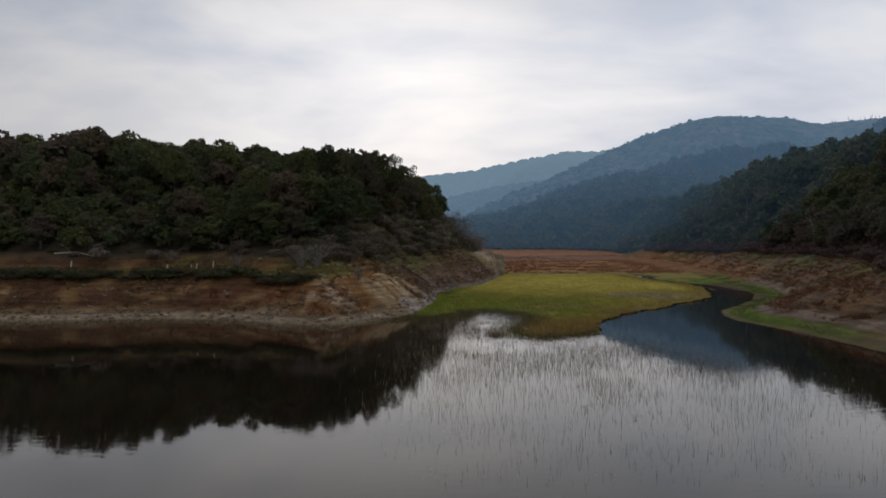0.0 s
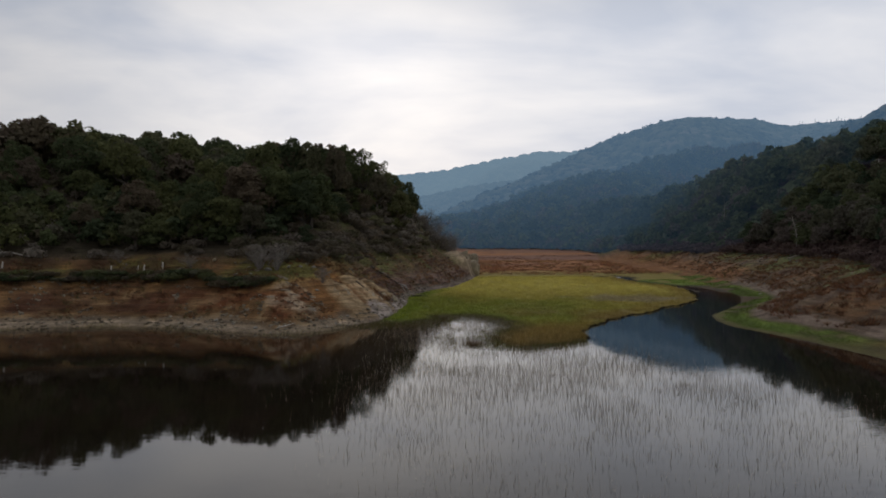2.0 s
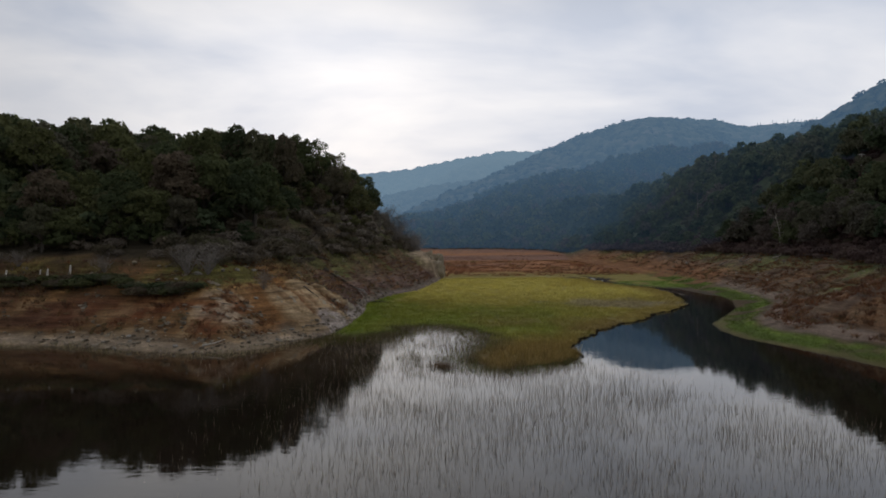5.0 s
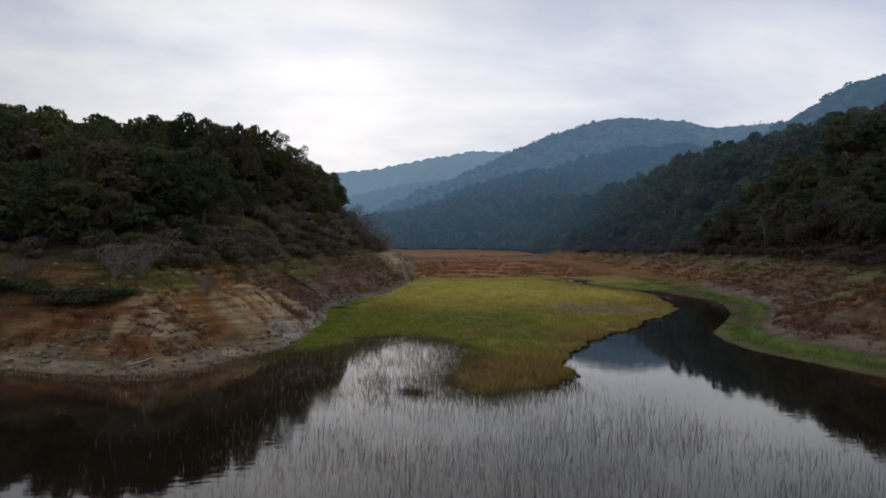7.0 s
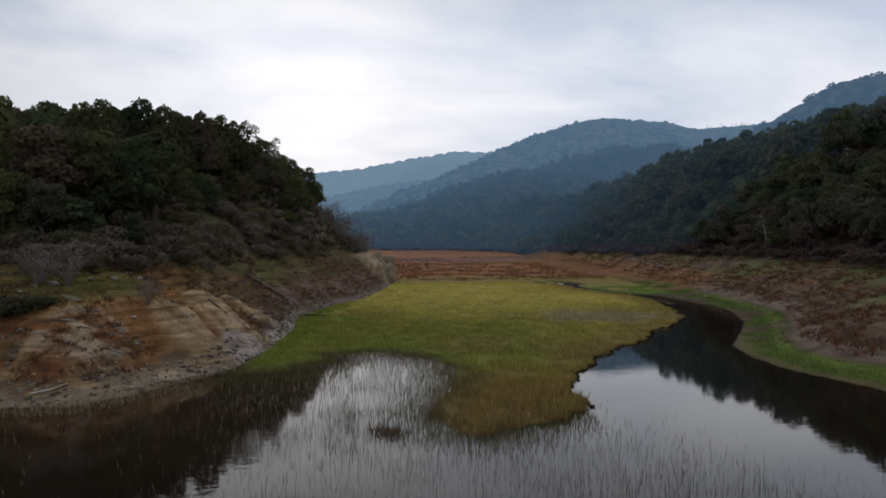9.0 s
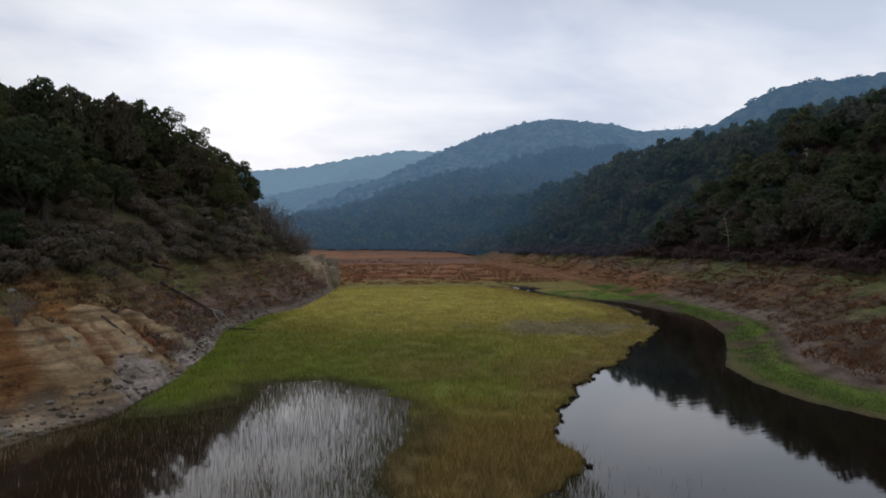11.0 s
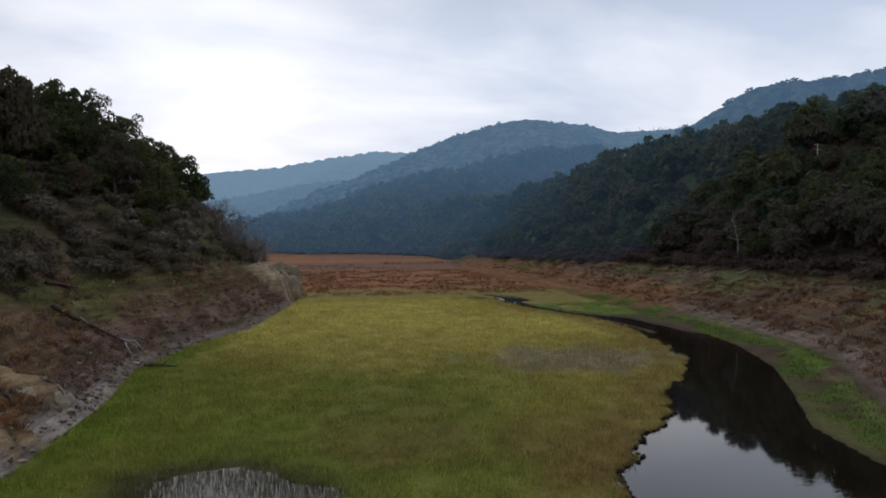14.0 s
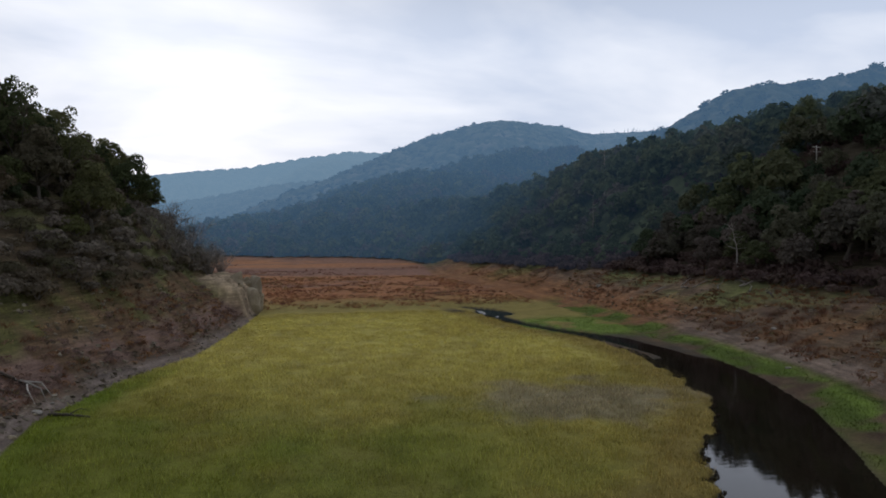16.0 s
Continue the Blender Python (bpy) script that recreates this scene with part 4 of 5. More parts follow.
    for part, protos in ((keep[close], mid), (keep[~close], between)):
        stuffed("woodland", protos, wood_mat_far, x[part], y[part], z[part] - 0.3, 0.6 + 1.15 * rng.rand(len(part)) ** 1.7, rng,
                "dense dark oak woods on the hill behind the headland", "woods")
    # low oaks that close the foot of the headland's woods
    x, y, rng = scatter(-135, -18, 122, 175, 3.9, 11)
    z, i = land(x, y)
    low = i["in_l"] & (i["h"] > 10.3) & (i["h"] < 24) & (i["d_e"] > 24)
    stuffed("woodland", between, wood_mat_far, x[low], y[low], z[low] - 0.4, 0.42 + 0.38 * rng.rand(low.sum()), rng,
            "low dark oaks closing the foot of the headland's woods", "woods", 0.75 * rng.rand(low.sum()))
    # right hillside
    x, y, rng = scatter(60, 345, 40, 510, 5.7, 17)
    z, i = land(x, y)
    ok = i["in_r"] & (i["h"] > treeline(y)) & (away(x, y, [(142.7, 223.2), (139, 219)]) > 2.2) & (x < 1.25 * y - 30) & (x < 340) & (y < 505) & ((y < 400) | (x < 260))
    x, y, z, h = x[ok], y[ok], z[ok], i["h"][ok]
    front = np.argsort(away(x, y, [(108, 140), (103, 190), (106, 235)]))[:80]
    for k in front:
        crown, trunk = EDGE_OAKS[rng.randint(len(EDGE_OAKS))]
        s = 0.8 + 0.7 * rng.rand()
        thing("oak_tree", [("trunk", trunk), ("crown", crown)], (x[k], y[k], z[k] - 0.2), (s, s, s * (0.9 + 0.25 * rng.rand())), rng.rand() * 6.28,
              "dark oak at the foot of the wooded hillside", "tree", "oaks along the far bank")
    left_over = np.ones(len(x), bool)
    left_over[front] = False
    x, y, z, h = x[left_over], y[left_over], z[left_over], h[left_over]
    gone = np.hypot(x - 8, y - 60) + 70 * (fractal(x, y, 50, 303, 3) - 0.5) > 215
    beyond = np.hypot(x - 8, y - 60) > 310
    close = (y < 300) & (x < 200) & ~gone
    middle = ~close & ~gone
    size = 0.66 + 1.15 * rng.rand(len(x)) ** 2.2
    size = np.where(h < 16, size * 0.75, size)
    hue = np.clip(rng.rand(len(x)) * 0.62 + 0.45 * (fractal(x, y, 45, 301, 3) - 0.35), 0, 1)
    # more of the greyed trees farther off, as haze put into the leaf colour
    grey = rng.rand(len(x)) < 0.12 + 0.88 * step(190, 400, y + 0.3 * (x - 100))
    for m, protos, leaf in ((close & ~grey, mid, right_wood), (close & grey, mid, wood_mat_haze), (middle & ~grey, between, right_wood), (middle & grey, between, wood_mat_haze),
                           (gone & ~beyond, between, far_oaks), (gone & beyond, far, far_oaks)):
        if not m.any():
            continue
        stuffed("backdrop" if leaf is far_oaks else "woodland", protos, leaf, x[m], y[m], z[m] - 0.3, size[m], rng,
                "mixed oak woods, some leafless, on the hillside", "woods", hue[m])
    # woods at the head of the valley
    x, y, rng = scatter(-60, 360, 430, 790, 7.3, 27)
    z, i = land(x, y)
    ok = i["in_r"] & (i["h"] > 0.7) & ((y > 505) | (i["h"] < treeline(y)))
    xe, ye, _ = scatter(-40, 200, 425, 640, 3.6, 29)
    ze, ie = land(xe, ye)
    low = ie["in_r"] & (ie["d_r"] < 24) & (ie["d_r"] > 0.5) & (ye > 440)
    # added sheet: spreads the haze emission over bare ground between far trees
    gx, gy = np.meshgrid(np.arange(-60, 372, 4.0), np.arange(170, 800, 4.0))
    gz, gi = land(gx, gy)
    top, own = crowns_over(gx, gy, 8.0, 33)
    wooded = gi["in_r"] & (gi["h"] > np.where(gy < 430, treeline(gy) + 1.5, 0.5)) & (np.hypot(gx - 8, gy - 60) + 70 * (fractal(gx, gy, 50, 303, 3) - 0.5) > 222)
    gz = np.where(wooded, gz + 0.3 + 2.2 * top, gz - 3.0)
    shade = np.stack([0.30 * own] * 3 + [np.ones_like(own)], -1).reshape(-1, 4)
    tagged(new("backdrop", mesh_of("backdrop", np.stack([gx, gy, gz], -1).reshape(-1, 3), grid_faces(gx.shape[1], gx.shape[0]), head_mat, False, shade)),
           "added canopy sheet with painted haze under the valley's far woods", "woods", kind="structure")
    coarse = [leaf_cloud(230 + k, 64, 1.08, oak_lobes(230 + k, 3.6, 7.8, 6), 0.3) for k in range(5)]
    stuffed("backdrop", coarse, head_mat, xe[low], ye[low], ze[low] - 0.6, 0.45 + 0.4 * rng.rand(low.sum()), rng, "bushes at the edge of the far woods", "bushes")
    edge = y + 0.25 * x + 50 * (fractal(x, y, 60, 351, 3) - 0.5)
    for m in (ok & (edge < 640), ok & (edge >= 640)):
        stuffed("backdrop", coarse, head_mat, x[m], y[m], z[m] - 0.6, (0.75 + 0.8 * rng.rand(m.sum()) ** 1.5) * (1 + 0.4 * step(600, 690, y[m])), rng, "hazy woods at the far head of the valley", "woods", np.clip(0.8 * rng.rand(m.sum()) + 0.7 * (fractal(x[m], y[m], 40, 371, 3) - 0.45), 0, 1))


make_woods()


def make_far_trees():
    """Single crowns that roughen the far hills and their skylines."""
    tiny = [leaf_cloud(250 + k, 34, 1.25, oak_lobes(250 + k, 3.6, 7.0, 6), 0.3) for k in range(5)]
    for x, y, z in FAR_TREES:
        rng = np.random.RandomState(len(x))
        stuffed("backdrop", tiny, far_wood, x, y, z, 0.6 + 0.75 * rng.rand(len(x)) ** 2, rng, "hazy single trees over the far hill", "trees", np.clip(0.6 * rng.rand(len(x)) + 0.5 * (fractal(x, y, 70, 361, 3) - 0.4), 0, 1))


make_far_trees()


def make_scrub():
    """Scrub on the steep flank over the marsh and along the old waterlines."""
    x, y, rng = scatter(-150, 25, 118, 262, 2.1, 37)
    z, i = land(x, y)
    h = i["h"]
    flank = i["in_l"] & (i["d_e"] < 34) & (h > 8.0) & (i["d_e"] > 7) & (i["ribs"] < 0.2)
    edge = i["in_l"] & (h > 9.2) & (h < 13.0)
    edge &= x > -95
    ok = (flank & (rng.rand(len(x)) < 0.26 + 0.60 * step(0.46, 0.60, fractal(x, y, 11, 321, 3)))) | (edge & (rng.rand(len(x)) < np.where(x < -24, 0.22, 0.6))) | (i["in_l"] & (i["d_e"] > 26) & (h > 12) & (h < 32) & (rng.rand(len(x)) < 0.22))
    x, y, z = x[ok], y[ok], z[ok]
    near = np.argsort(away(x, y, [(-30, 120), (-8, 140), (-5, 175)]))
    for k in near[:150]:
        leaf, stem = SHRUBS[rng.randint(len(SHRUBS))]
        s = 0.8 + 1.1 * rng.rand()
        thing("shrub", [("stem", stem), ("foliage", leaf)], (x[k], y[k], z[k]), (s * 1.15, s * 1.15, s), rng.rand() * 6.28,
              "low grey-brown shrub on the earth slope", "shrub", "shrubs on the slope")
    rest = near[150:]
    protos = [leaf_cloud(240 + k, 110, 0.20, [(0.5, 0, 0.6, 0.7), (-0.4, 0.3, 0.5, 0.6), (0, -0.5, 0.6, 0.6)]) for k in range(4)]
    stuffed("scrub", protos, scrub_far, x[rest], y[rest], z[rest] - 0.1, 0.8 + 1.2 * rng.rand(len(rest)), rng, "dry grey-brown scrub on the slope", "scrub")
    # a line of dark bushes half-way up the headland's bank
    for _ in range(150):
        bx, d = -23.5 - 68 * rng.rand(), 11.6 + 1.9 * rng.rand()
        by = np.interp(bx, [p[0] for p in SOUTH], [p[1] for p in SOUTH]) + d
        leaf, stem = GREEN_SHRUBS[rng.randint(len(GREEN_SHRUBS))]
        s = 0.7 + 0.6 * rng.rand()
        thing("shrub", [("stem", stem), ("foliage", leaf)], (bx, by, ground_at(bx, by)), (s * 1.5, s * 1.2, s * 0.8), rng.rand() * 6.28,
              "low dark-green bush in a line along the bank", "shrub", "bushes along the bank")
    x, y, rng = scatter(60, 190, 60, 420, 2.6, 47)
    z, i = land(x, y)
    over = i["h"] - treeline(y)
    ok = i["in_r"] & (over > -1.6) & ((over < 3.0) | ((i["h"] < 40) & (y < 320) & (rng.rand(len(x)) < 0.35)))
    away_off = np.hypot(x - 8, y - 60) > 225
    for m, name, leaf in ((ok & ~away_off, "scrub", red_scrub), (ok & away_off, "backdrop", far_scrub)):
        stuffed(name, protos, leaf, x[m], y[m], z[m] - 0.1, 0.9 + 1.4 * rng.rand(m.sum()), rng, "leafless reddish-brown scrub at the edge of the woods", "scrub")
    # rust-brown thickets of dead weeds on the banks
    xa, ya, rng = scatter(-85, 115, 104, 300, 1.5, 57)
    xb, yb, _ = scatter(-20, 125, 300, 520, 1.9, 58)
    x, y = np.concatenate([xa, xb]), np.concatenate([ya, yb])
    z, i = land(x, y)
    h, band = i["h"], fractal(x, y, 7, 331, 3)
    left = i["in_l"] & (i["ribs"] < 0.1) & (((h > 1.4) & (h < 3.2) & (band > 0.42) & (x < -12)) | ((h < 7) & (h > 3) & (band > 0.58) & (y < 150)))
    right = i["in_r"] & (i["d_r"] > 8.5) & (h < 8.5) & (band > 0.56) & (y < 262)
    old_creek = np.minimum(away(x, y, [(24, 284), (34, 292), (46, 293), (58, 287), (70, 288)]), np.minimum(away(x, y, [(60, 318), (68, 315), (76, 322)]), away(x, y, [(14, 378), (32, 380), (52, 372)])))
    flat = ~i["hill"] & (y > 258) & (y < 440) & ((np.abs(np.abs(fractal(x * 0.30, y * 0.9, 24, 335, 4) - 0.5) - 0.045) < 0.014) | (old_creek < 1.6)) & (i["d_c"] > 3)
    ok = (left | right | flat) & (rng.rand(len(x)) < 0.75)
    low = [leaf_cloud(260 + k, 56, 0.12, [(0.4, 0, 0.18, 0.5), (-0.35, 0.25, 0.15, 0.42), (0, -0.4, 0.2, 0.45)], 0.9) for k in range(4)]
    bed = ok & flat
    ok &= ~flat
    stuffed("weeds", low, bed_mat, x[bed], y[bed], z[bed] - 0.05, 0.4 + 0.5 * rng.rand(bed.sum()), rng, "red-brown dead weeds in lines along the old creek bed", "weeds")
    stuffed("weeds", low, rust_mat, x[ok], y[ok], z[ok] - 0.05, (0.45 + 0.65 * rng.rand(ok.sum())) * np.where(y[ok] > 300, 1.25, 0.9), rng, "rust-brown dead weed thickets on the banks", "weeds",
            np.clip(0.9 * fractal(x[ok], y[ok], 12, 341, 3) + 0.3 * rng.randn(ok.sum()), 0, 1))
    # purple-brown tufts on the terrace over the marsh
    x, y, rng = scatter(-12, 21, 140, 236, 1.15, 59)
    z, i = land(x, y)
    ok = i["in_l"] & (i["d_e"] > 1.6) & (i["d_e"] < 8.5) & (fractal(x, y, 5, 337, 3) > 0.46) & (i["ribs"] < 0.1)
    stuffed("weeds", low, purple_mat, x[ok], y[ok], z[ok] - 0.05, 0.5 + 0.6 * rng.rand(ok.sum()), rng, "purple-brown dead weed tufts on the terrace", "weeds")
    for bx, by, s in ((-26.5, 127.5, 1.25), (-23.5, 127.0, 1.15), (-39, 130.5, 0.8), (-52, 133, 0.7), (-16, 128, 0.8), (9, 240, 2.0), (4, 231, 1.9), (11, 250, 1.7), (5, 245, 2.2), (1, 238, 2.1), (6, 236, 1.8), (-1, 229, 1.7), (8, 254, 1.6)):
        thing("bare_bush", [("branchwork", BARE[int(abs(bx)) % 3])], (bx, by, ground_at(bx, by)), (s * 1.2, s * 1.2, s), bx, "leafless pale grey bush at the edge of the woods", "bush", "bare bushes")


make_scrub()


# ---- grasses, reeds and weeds ----
def blades(name, x, y, z, height, width, lean, colours, seed, label, category):
    """Single upright blades, each one narrow triangle with its own colour."""
    rng = np.random.RandomState(seed)
    n = len(x)
    w, q = rng.rand(n) * 2 * math.pi, rng.rand(n) * 2 * math.pi
    sx, sy = np.cos(w) * width / 2, np.sin(w) * width / 2
    lx, ly = np.cos(q) * lean * height, np.sin(q) * lean * height
    a = np.stack([x - sx, y - sy, z - 0.05], -1)
    b = np.stack([x + sx, y + sy, z - 0.05], -1)
    c = np.stack([x + lx, y + ly, z + height], -1)
    v = np.stack([a, b, c], 1).reshape(-1, 3)
    col = np.repeat(np.concatenate([colours, np.zeros((n, 1))], 1), 3, axis=0)
    ob = new(name, mesh_of(name, v, np.arange(3 * n).reshape(-1, 3), blade_mat, False, col))
    return tagged(ob, label, category, kind="stuff")


def tufts(x, y, z, rng, count, spread):
    """Several blade feet round each tuft."""
    k = np.repeat(np.arange(len(x)), count)
    r, w = spread * rng.rand(len(k)) ** 0.7, rng.rand(len(k)) * 2 * math.pi
    return x[k] + r * np.cos(w), y[k] + r * np.sin(w), z[k], k


def jitter(col, rng, amount=0.3):
    f = 1 + amount * (rng.rand(len(col), 1) - 0.5) * 2
    return np.clip(col * f * (1 + 0.12 * (rng.rand(len(col), 3) - 0.5)), 0.01, 0.7)


def make_marsh():
    rng = np.random.RandomState(71)
    n = 460000
    y = 93 + 145 * rng.rand(n) ** 1.35
    x = -6 + 74 * rng.rand(n)
    z, i = land(x, y)
    clump = fractal(x, y, 1.7, 401, 2)
    ok = i["in_m"] & ~i["hill"] & (z > 0.02) & (clump + 0.25 * rng.rand(n) > 0.46)
    x, y, z = x[ok], y[ok], z[ok]
    i = {k: v[ok] for k, v in i.items()}
    col = jitter(land_tone(x, y, z, i)[:, :3] * 1.45, rng, 0.35)
    tip = step(118, 100, y)
    pale = rng.rand(len(x)) < 0.14
    col = np.where(pale[:, None], col * 1.5 + 0.03, col)
    h = (0.16 + 0.26 * rng.rand(len(x)) ** 2) * (1 + 0.9 * tip) * (0.6 + 0.8 * clump[ok]) * (1 + 0.8 * pale)
    blades("sedge", x, y, z, h, 0.034 + 0.02 * rng.rand(len(x)), 0.45, col, 5, "olive-green sedge over the flat marsh", "sedge")


make_marsh()


def make_clods():
    """Dark wet clods of turf that have slumped along the marsh's undercut edge."""
    rng = np.random.RandomState(73)
    line = np.array(MARSH[13:27], float)
    run = np.concatenate([[0], np.cumsum(np.hypot(*np.diff(line, axis=0).T))])
    x, y = [], []
    for along in np.arange(0, run[-1], 0.16):
        px, py = (np.interp(along, run, line[:, k]) for k in (0, 1))
        for off in np.arange(-1.6, 1.6, 0.2):
            x.append(px + off * 0.8)
            y.append(py - off * 0.6)
    x, y = np.array(x), np.array(y)
    z, i = land(x, y)
    # only on the lip itself
    lip = (z > -0.30) & (z < 0.06) & ~i["hill"] & (rng.rand(len(x)) < 0.5)
    x, y = x[lip], y[lip]
    protos = [leaf_cloud(700 + k, 22, 0.12, [(0, 0, 0.05, 0.22), (0.16, 0.05, 0.03, 0.15)], 0.5) for k in range(4)]
    stuffed("clods", protos, clod_mat, x, y, np.full(len(x), -0.03), 0.35 + 0.45 * rng.rand(len(x)), rng, "dark slumped turf along the marsh's cut edge", "turf")


clod_mat = leaf_material("wet_dark_turf", [(0.0, (0.020, 0.014, 0.009)), (0.7, (0.034, 0.026, 0.014)), (1.0, (0.060, 0.050, 0.020))], False, False, 0.0)
make_clods()

REED_BED = [(-12, 113), (0, 118), (3, 123), (4, 128), (9, 128.5), (17, 121), (15.5, 108), (12, 100), (12, 94), (19, 96.5), (25, 104), (28, 97), (33, 82), (40, 64), (36, 40),
            (0, 40), (-11, 60), (-13, 80), (-17, 95), (-20, 104)]


def make_reeds():
    rng = np.random.RandomState(81)
    n = 230000
    x, y = -20 + 62 * rng.rand(n), 40 + 87 * rng.rand(n)
    z, i = land(x, y)
    row = fractal(x, y, 5, 421, 4)
    dense = 0.30 + 0.45 * step(0.38, 0.62, row)
    dense = dense * (0.12 + 0.88 * step(44, 82, y)) * (0.05 + 0.95 * step(-8, 3, x)) * (0.62 + 0.38 * step(93, 99, y) + 0.38 * step(88, 80, y)) * (0.12 + 0.88 * step(2, 10, away(x, y, [(25, 104), (28, 97), (33, 82), (40, 64), (36, 40)])))
    ok = inside(x, y, REED_BED) & (z < 0.03) & ~i["hill"] & (rng.rand(n) < dense)
    x, y = x[ok], y[ok]
    base = np.array([(0.17, 0.13, 0.085), (0.25, 0.20, 0.14), (0.38, 0.33, 0.26), (0.12, 0.09, 0.055)])[rng.randint(0, 4, len(x))]
    h = 0.18 + 0.52 * rng.rand(len(x)) ** 1.4
    blades("reeds", x, y, np.full(len(x), -0.1), h + 0.1, 0.014 + 0.020 * rng.rand(len(x)), 0.18, jitter(base, rng), 6,
           "thin dead reeds standing in shallow water", "reeds")
    # a brown clump that stands alone in the water
    cx, cy, cz, k = tufts(np.array([6.7, 7.2, 14.2, 6.3, 7.6]), np.array([95.8, 96.4, 105.0, 96.6, 95.5]), np.zeros(5), rng, 60, 0.7)
    blades("reed_clump", cx, cy, cz, 0.3 + 0.5 * rng.rand(len(cx)), 0.05, 0.5, jitter(np.tile((0.12, 0.075, 0.04), (len(cx), 1)), rng), 18, "brown clumps of dead sedge", "sedge")
    # sedge standing out of the water where the marsh thins out
    n = 110000
    x, y = -14 + 40 * rng.rand(n), 90 + 38 * rng.rand(n)
    z, i = land(x, y)
    ok = (z < 0.04) & ~i["hill"] & (i["d_m"] < np.where(x < 5, 8.0, 4.2) * rng.rand(n) ** 1.5) & (x < 21.5)
    x, y = x[ok], y[ok]
    base = np.array([(0.13, 0.115, 0.035), (0.10, 0.12, 0.025), (0.15, 0.105, 0.045)])[rng.randint(0, 3, len(x))] * np.where(x < 5, 0.75, 1.0)[:, None]
    blades("sedge", x, y, np.full(len(x), -0.05), 0.2 + 0.35 * rng.rand(len(x)), 0.04, 0.35, jitter(base, rng), 16, "thin sedge at the marsh's wet edge", "sedge")
    # a fringe of pale straw along the headland's waterline, and green growth at the marsh's foot
    n = 42000
    x, y = -110 + 106 * rng.rand(n), 103 + 17 * rng.rand(n)
    z, i = land(x, y)
    d = np.where(i["in_l"], i["d_s"], -i["d_s"])
    ok = (d > -2.6) & (d < 1.1) & (rng.rand(n) < 0.35 + 0.65 * step(0.4, 0.6, fractal(x, y, 6, 431, 3))) & (np.minimum(x + 26, 0) < rng.rand(n) * 14 - 3)
    x, y, z = x[ok], y[ok], np.maximum(z[ok], -0.1)
    base = np.array([(0.38, 0.31, 0.20), (0.28, 0.22, 0.13), (0.20, 0.18, 0.085)])[rng.randint(0, 3, len(x))]
    blades("straw", x, y, z, 0.25 + 0.4 * rng.rand(len(x)), 0.045, 0.25, jitter(base, rng), 7, "pale straw along the headland's waterline", "grass")


make_reeds()


def make_weeds():
    rng = np.random.RandomState(91)
    # rust-brown dead weeds on both banks and up the valley floor
    n = 42000
    x, y = -80 + 205 * rng.rand(n), 98 + 250 * rng.rand(n) ** 1.5
    z, i = land(x, y)
    h = i["h"]
    band = fractal(x, y, 6, 441, 3)
    left = i["in_l"] & (h > 1.0) & (h < 9.5) & (i["ribs"] < 0.15) & (band > 0.47) & (i["d_e"] > 1.8)
    right = i["in_r"] & (i["d_r"] > 7) & (h < 10) & (band > 0.44)
    floor = ~i["hill"] & (y > 246 + 10 * (band - 0.5)) & (band > 0.46) & (i["d_c"] > 2)
    ok = left | right | floor
    x, y, z, i = x[ok], y[ok], z[ok], {k: v[ok] for k, v in i.items()}
    size = 0.45 + 0.6 * rng.rand(len(x))
    bx, by, bz, k = tufts(x, y, z, rng, 12, 0.5)
    rust = np.array([(0.155, 0.068, 0.034), (0.108, 0.052, 0.032), (0.180, 0.094, 0.044), (0.10, 0.064, 0.038), (0.15, 0.115, 0.05)])
    hue = np.clip((fractal(x, y, 13, 451, 3) * 5.5 - 0.6 + 1.2 * rng.randn(len(x))).astype(int), 0, 4)
    blades("weeds", bx, by, bz, (size * (0.5 + 0.5 * rng.rand(len(x))))[k] * (0.6 + 0.4 * rng.rand(len(k))), 0.10, 0.9, jitter(rust[hue][k] * np.where(floor[ok][k], 1.7, 1.0)[:, None], rng), 8,
           "rust-brown dead weeds on the dry lake bed", "weeds")
    # short green turf along the creek's far side
    n = 140000
    x, y = 44 + 46 * rng.rand(n), 78 + 165 * rng.rand(n)
    z, i = land(x, y)
    tone = land_tone(x, y, z, i)
    ok = (z > 0.03) & ~i["in_m"] & (tone[:, 1] > tone[:, 0] * 1.02)
    x, y, z = x[ok], y[ok], z[ok]
    blades("turf", x, y, z, 0.10 + 0.16 * rng.rand(len(x)), 0.07, 0.5, jitter(tone[ok][:, :3] * 1.1, rng, 0.4), 9, "bright green turf along the creek", "turf")
    # olive turf and thin straw on the flank and near the old waterline of the headland
    n = 90000
    x, y = -85 + 108 * rng.rand(n), 112 + 150 * rng.rand(n)
    z, i = land(x, y)
    ok = i["in_l"] & (i["h"] > 5.5) & (i["h"] < 26) & (i["ribs"] < 0.2) & (fractal(x, y, 3.5, 461, 3) > 0.46) & ((i["h"] < 10) | (i["d_e"] < 30))
    x, y, z = x[ok], y[ok], z[ok]
    base = np.array([(0.105, 0.095, 0.042), (0.080, 0.084, 0.034), (0.15, 0.122, 0.068)])[rng.randint(0, 3, len(x))]
    blades("dry_grass", x, y, z, 0.2 + 0.35 * rng.rand(len(x)), 0.10, 0.6, jitter(base, rng), 10, "dry olive grass on the headland's slope", "grass")


make_weeds()


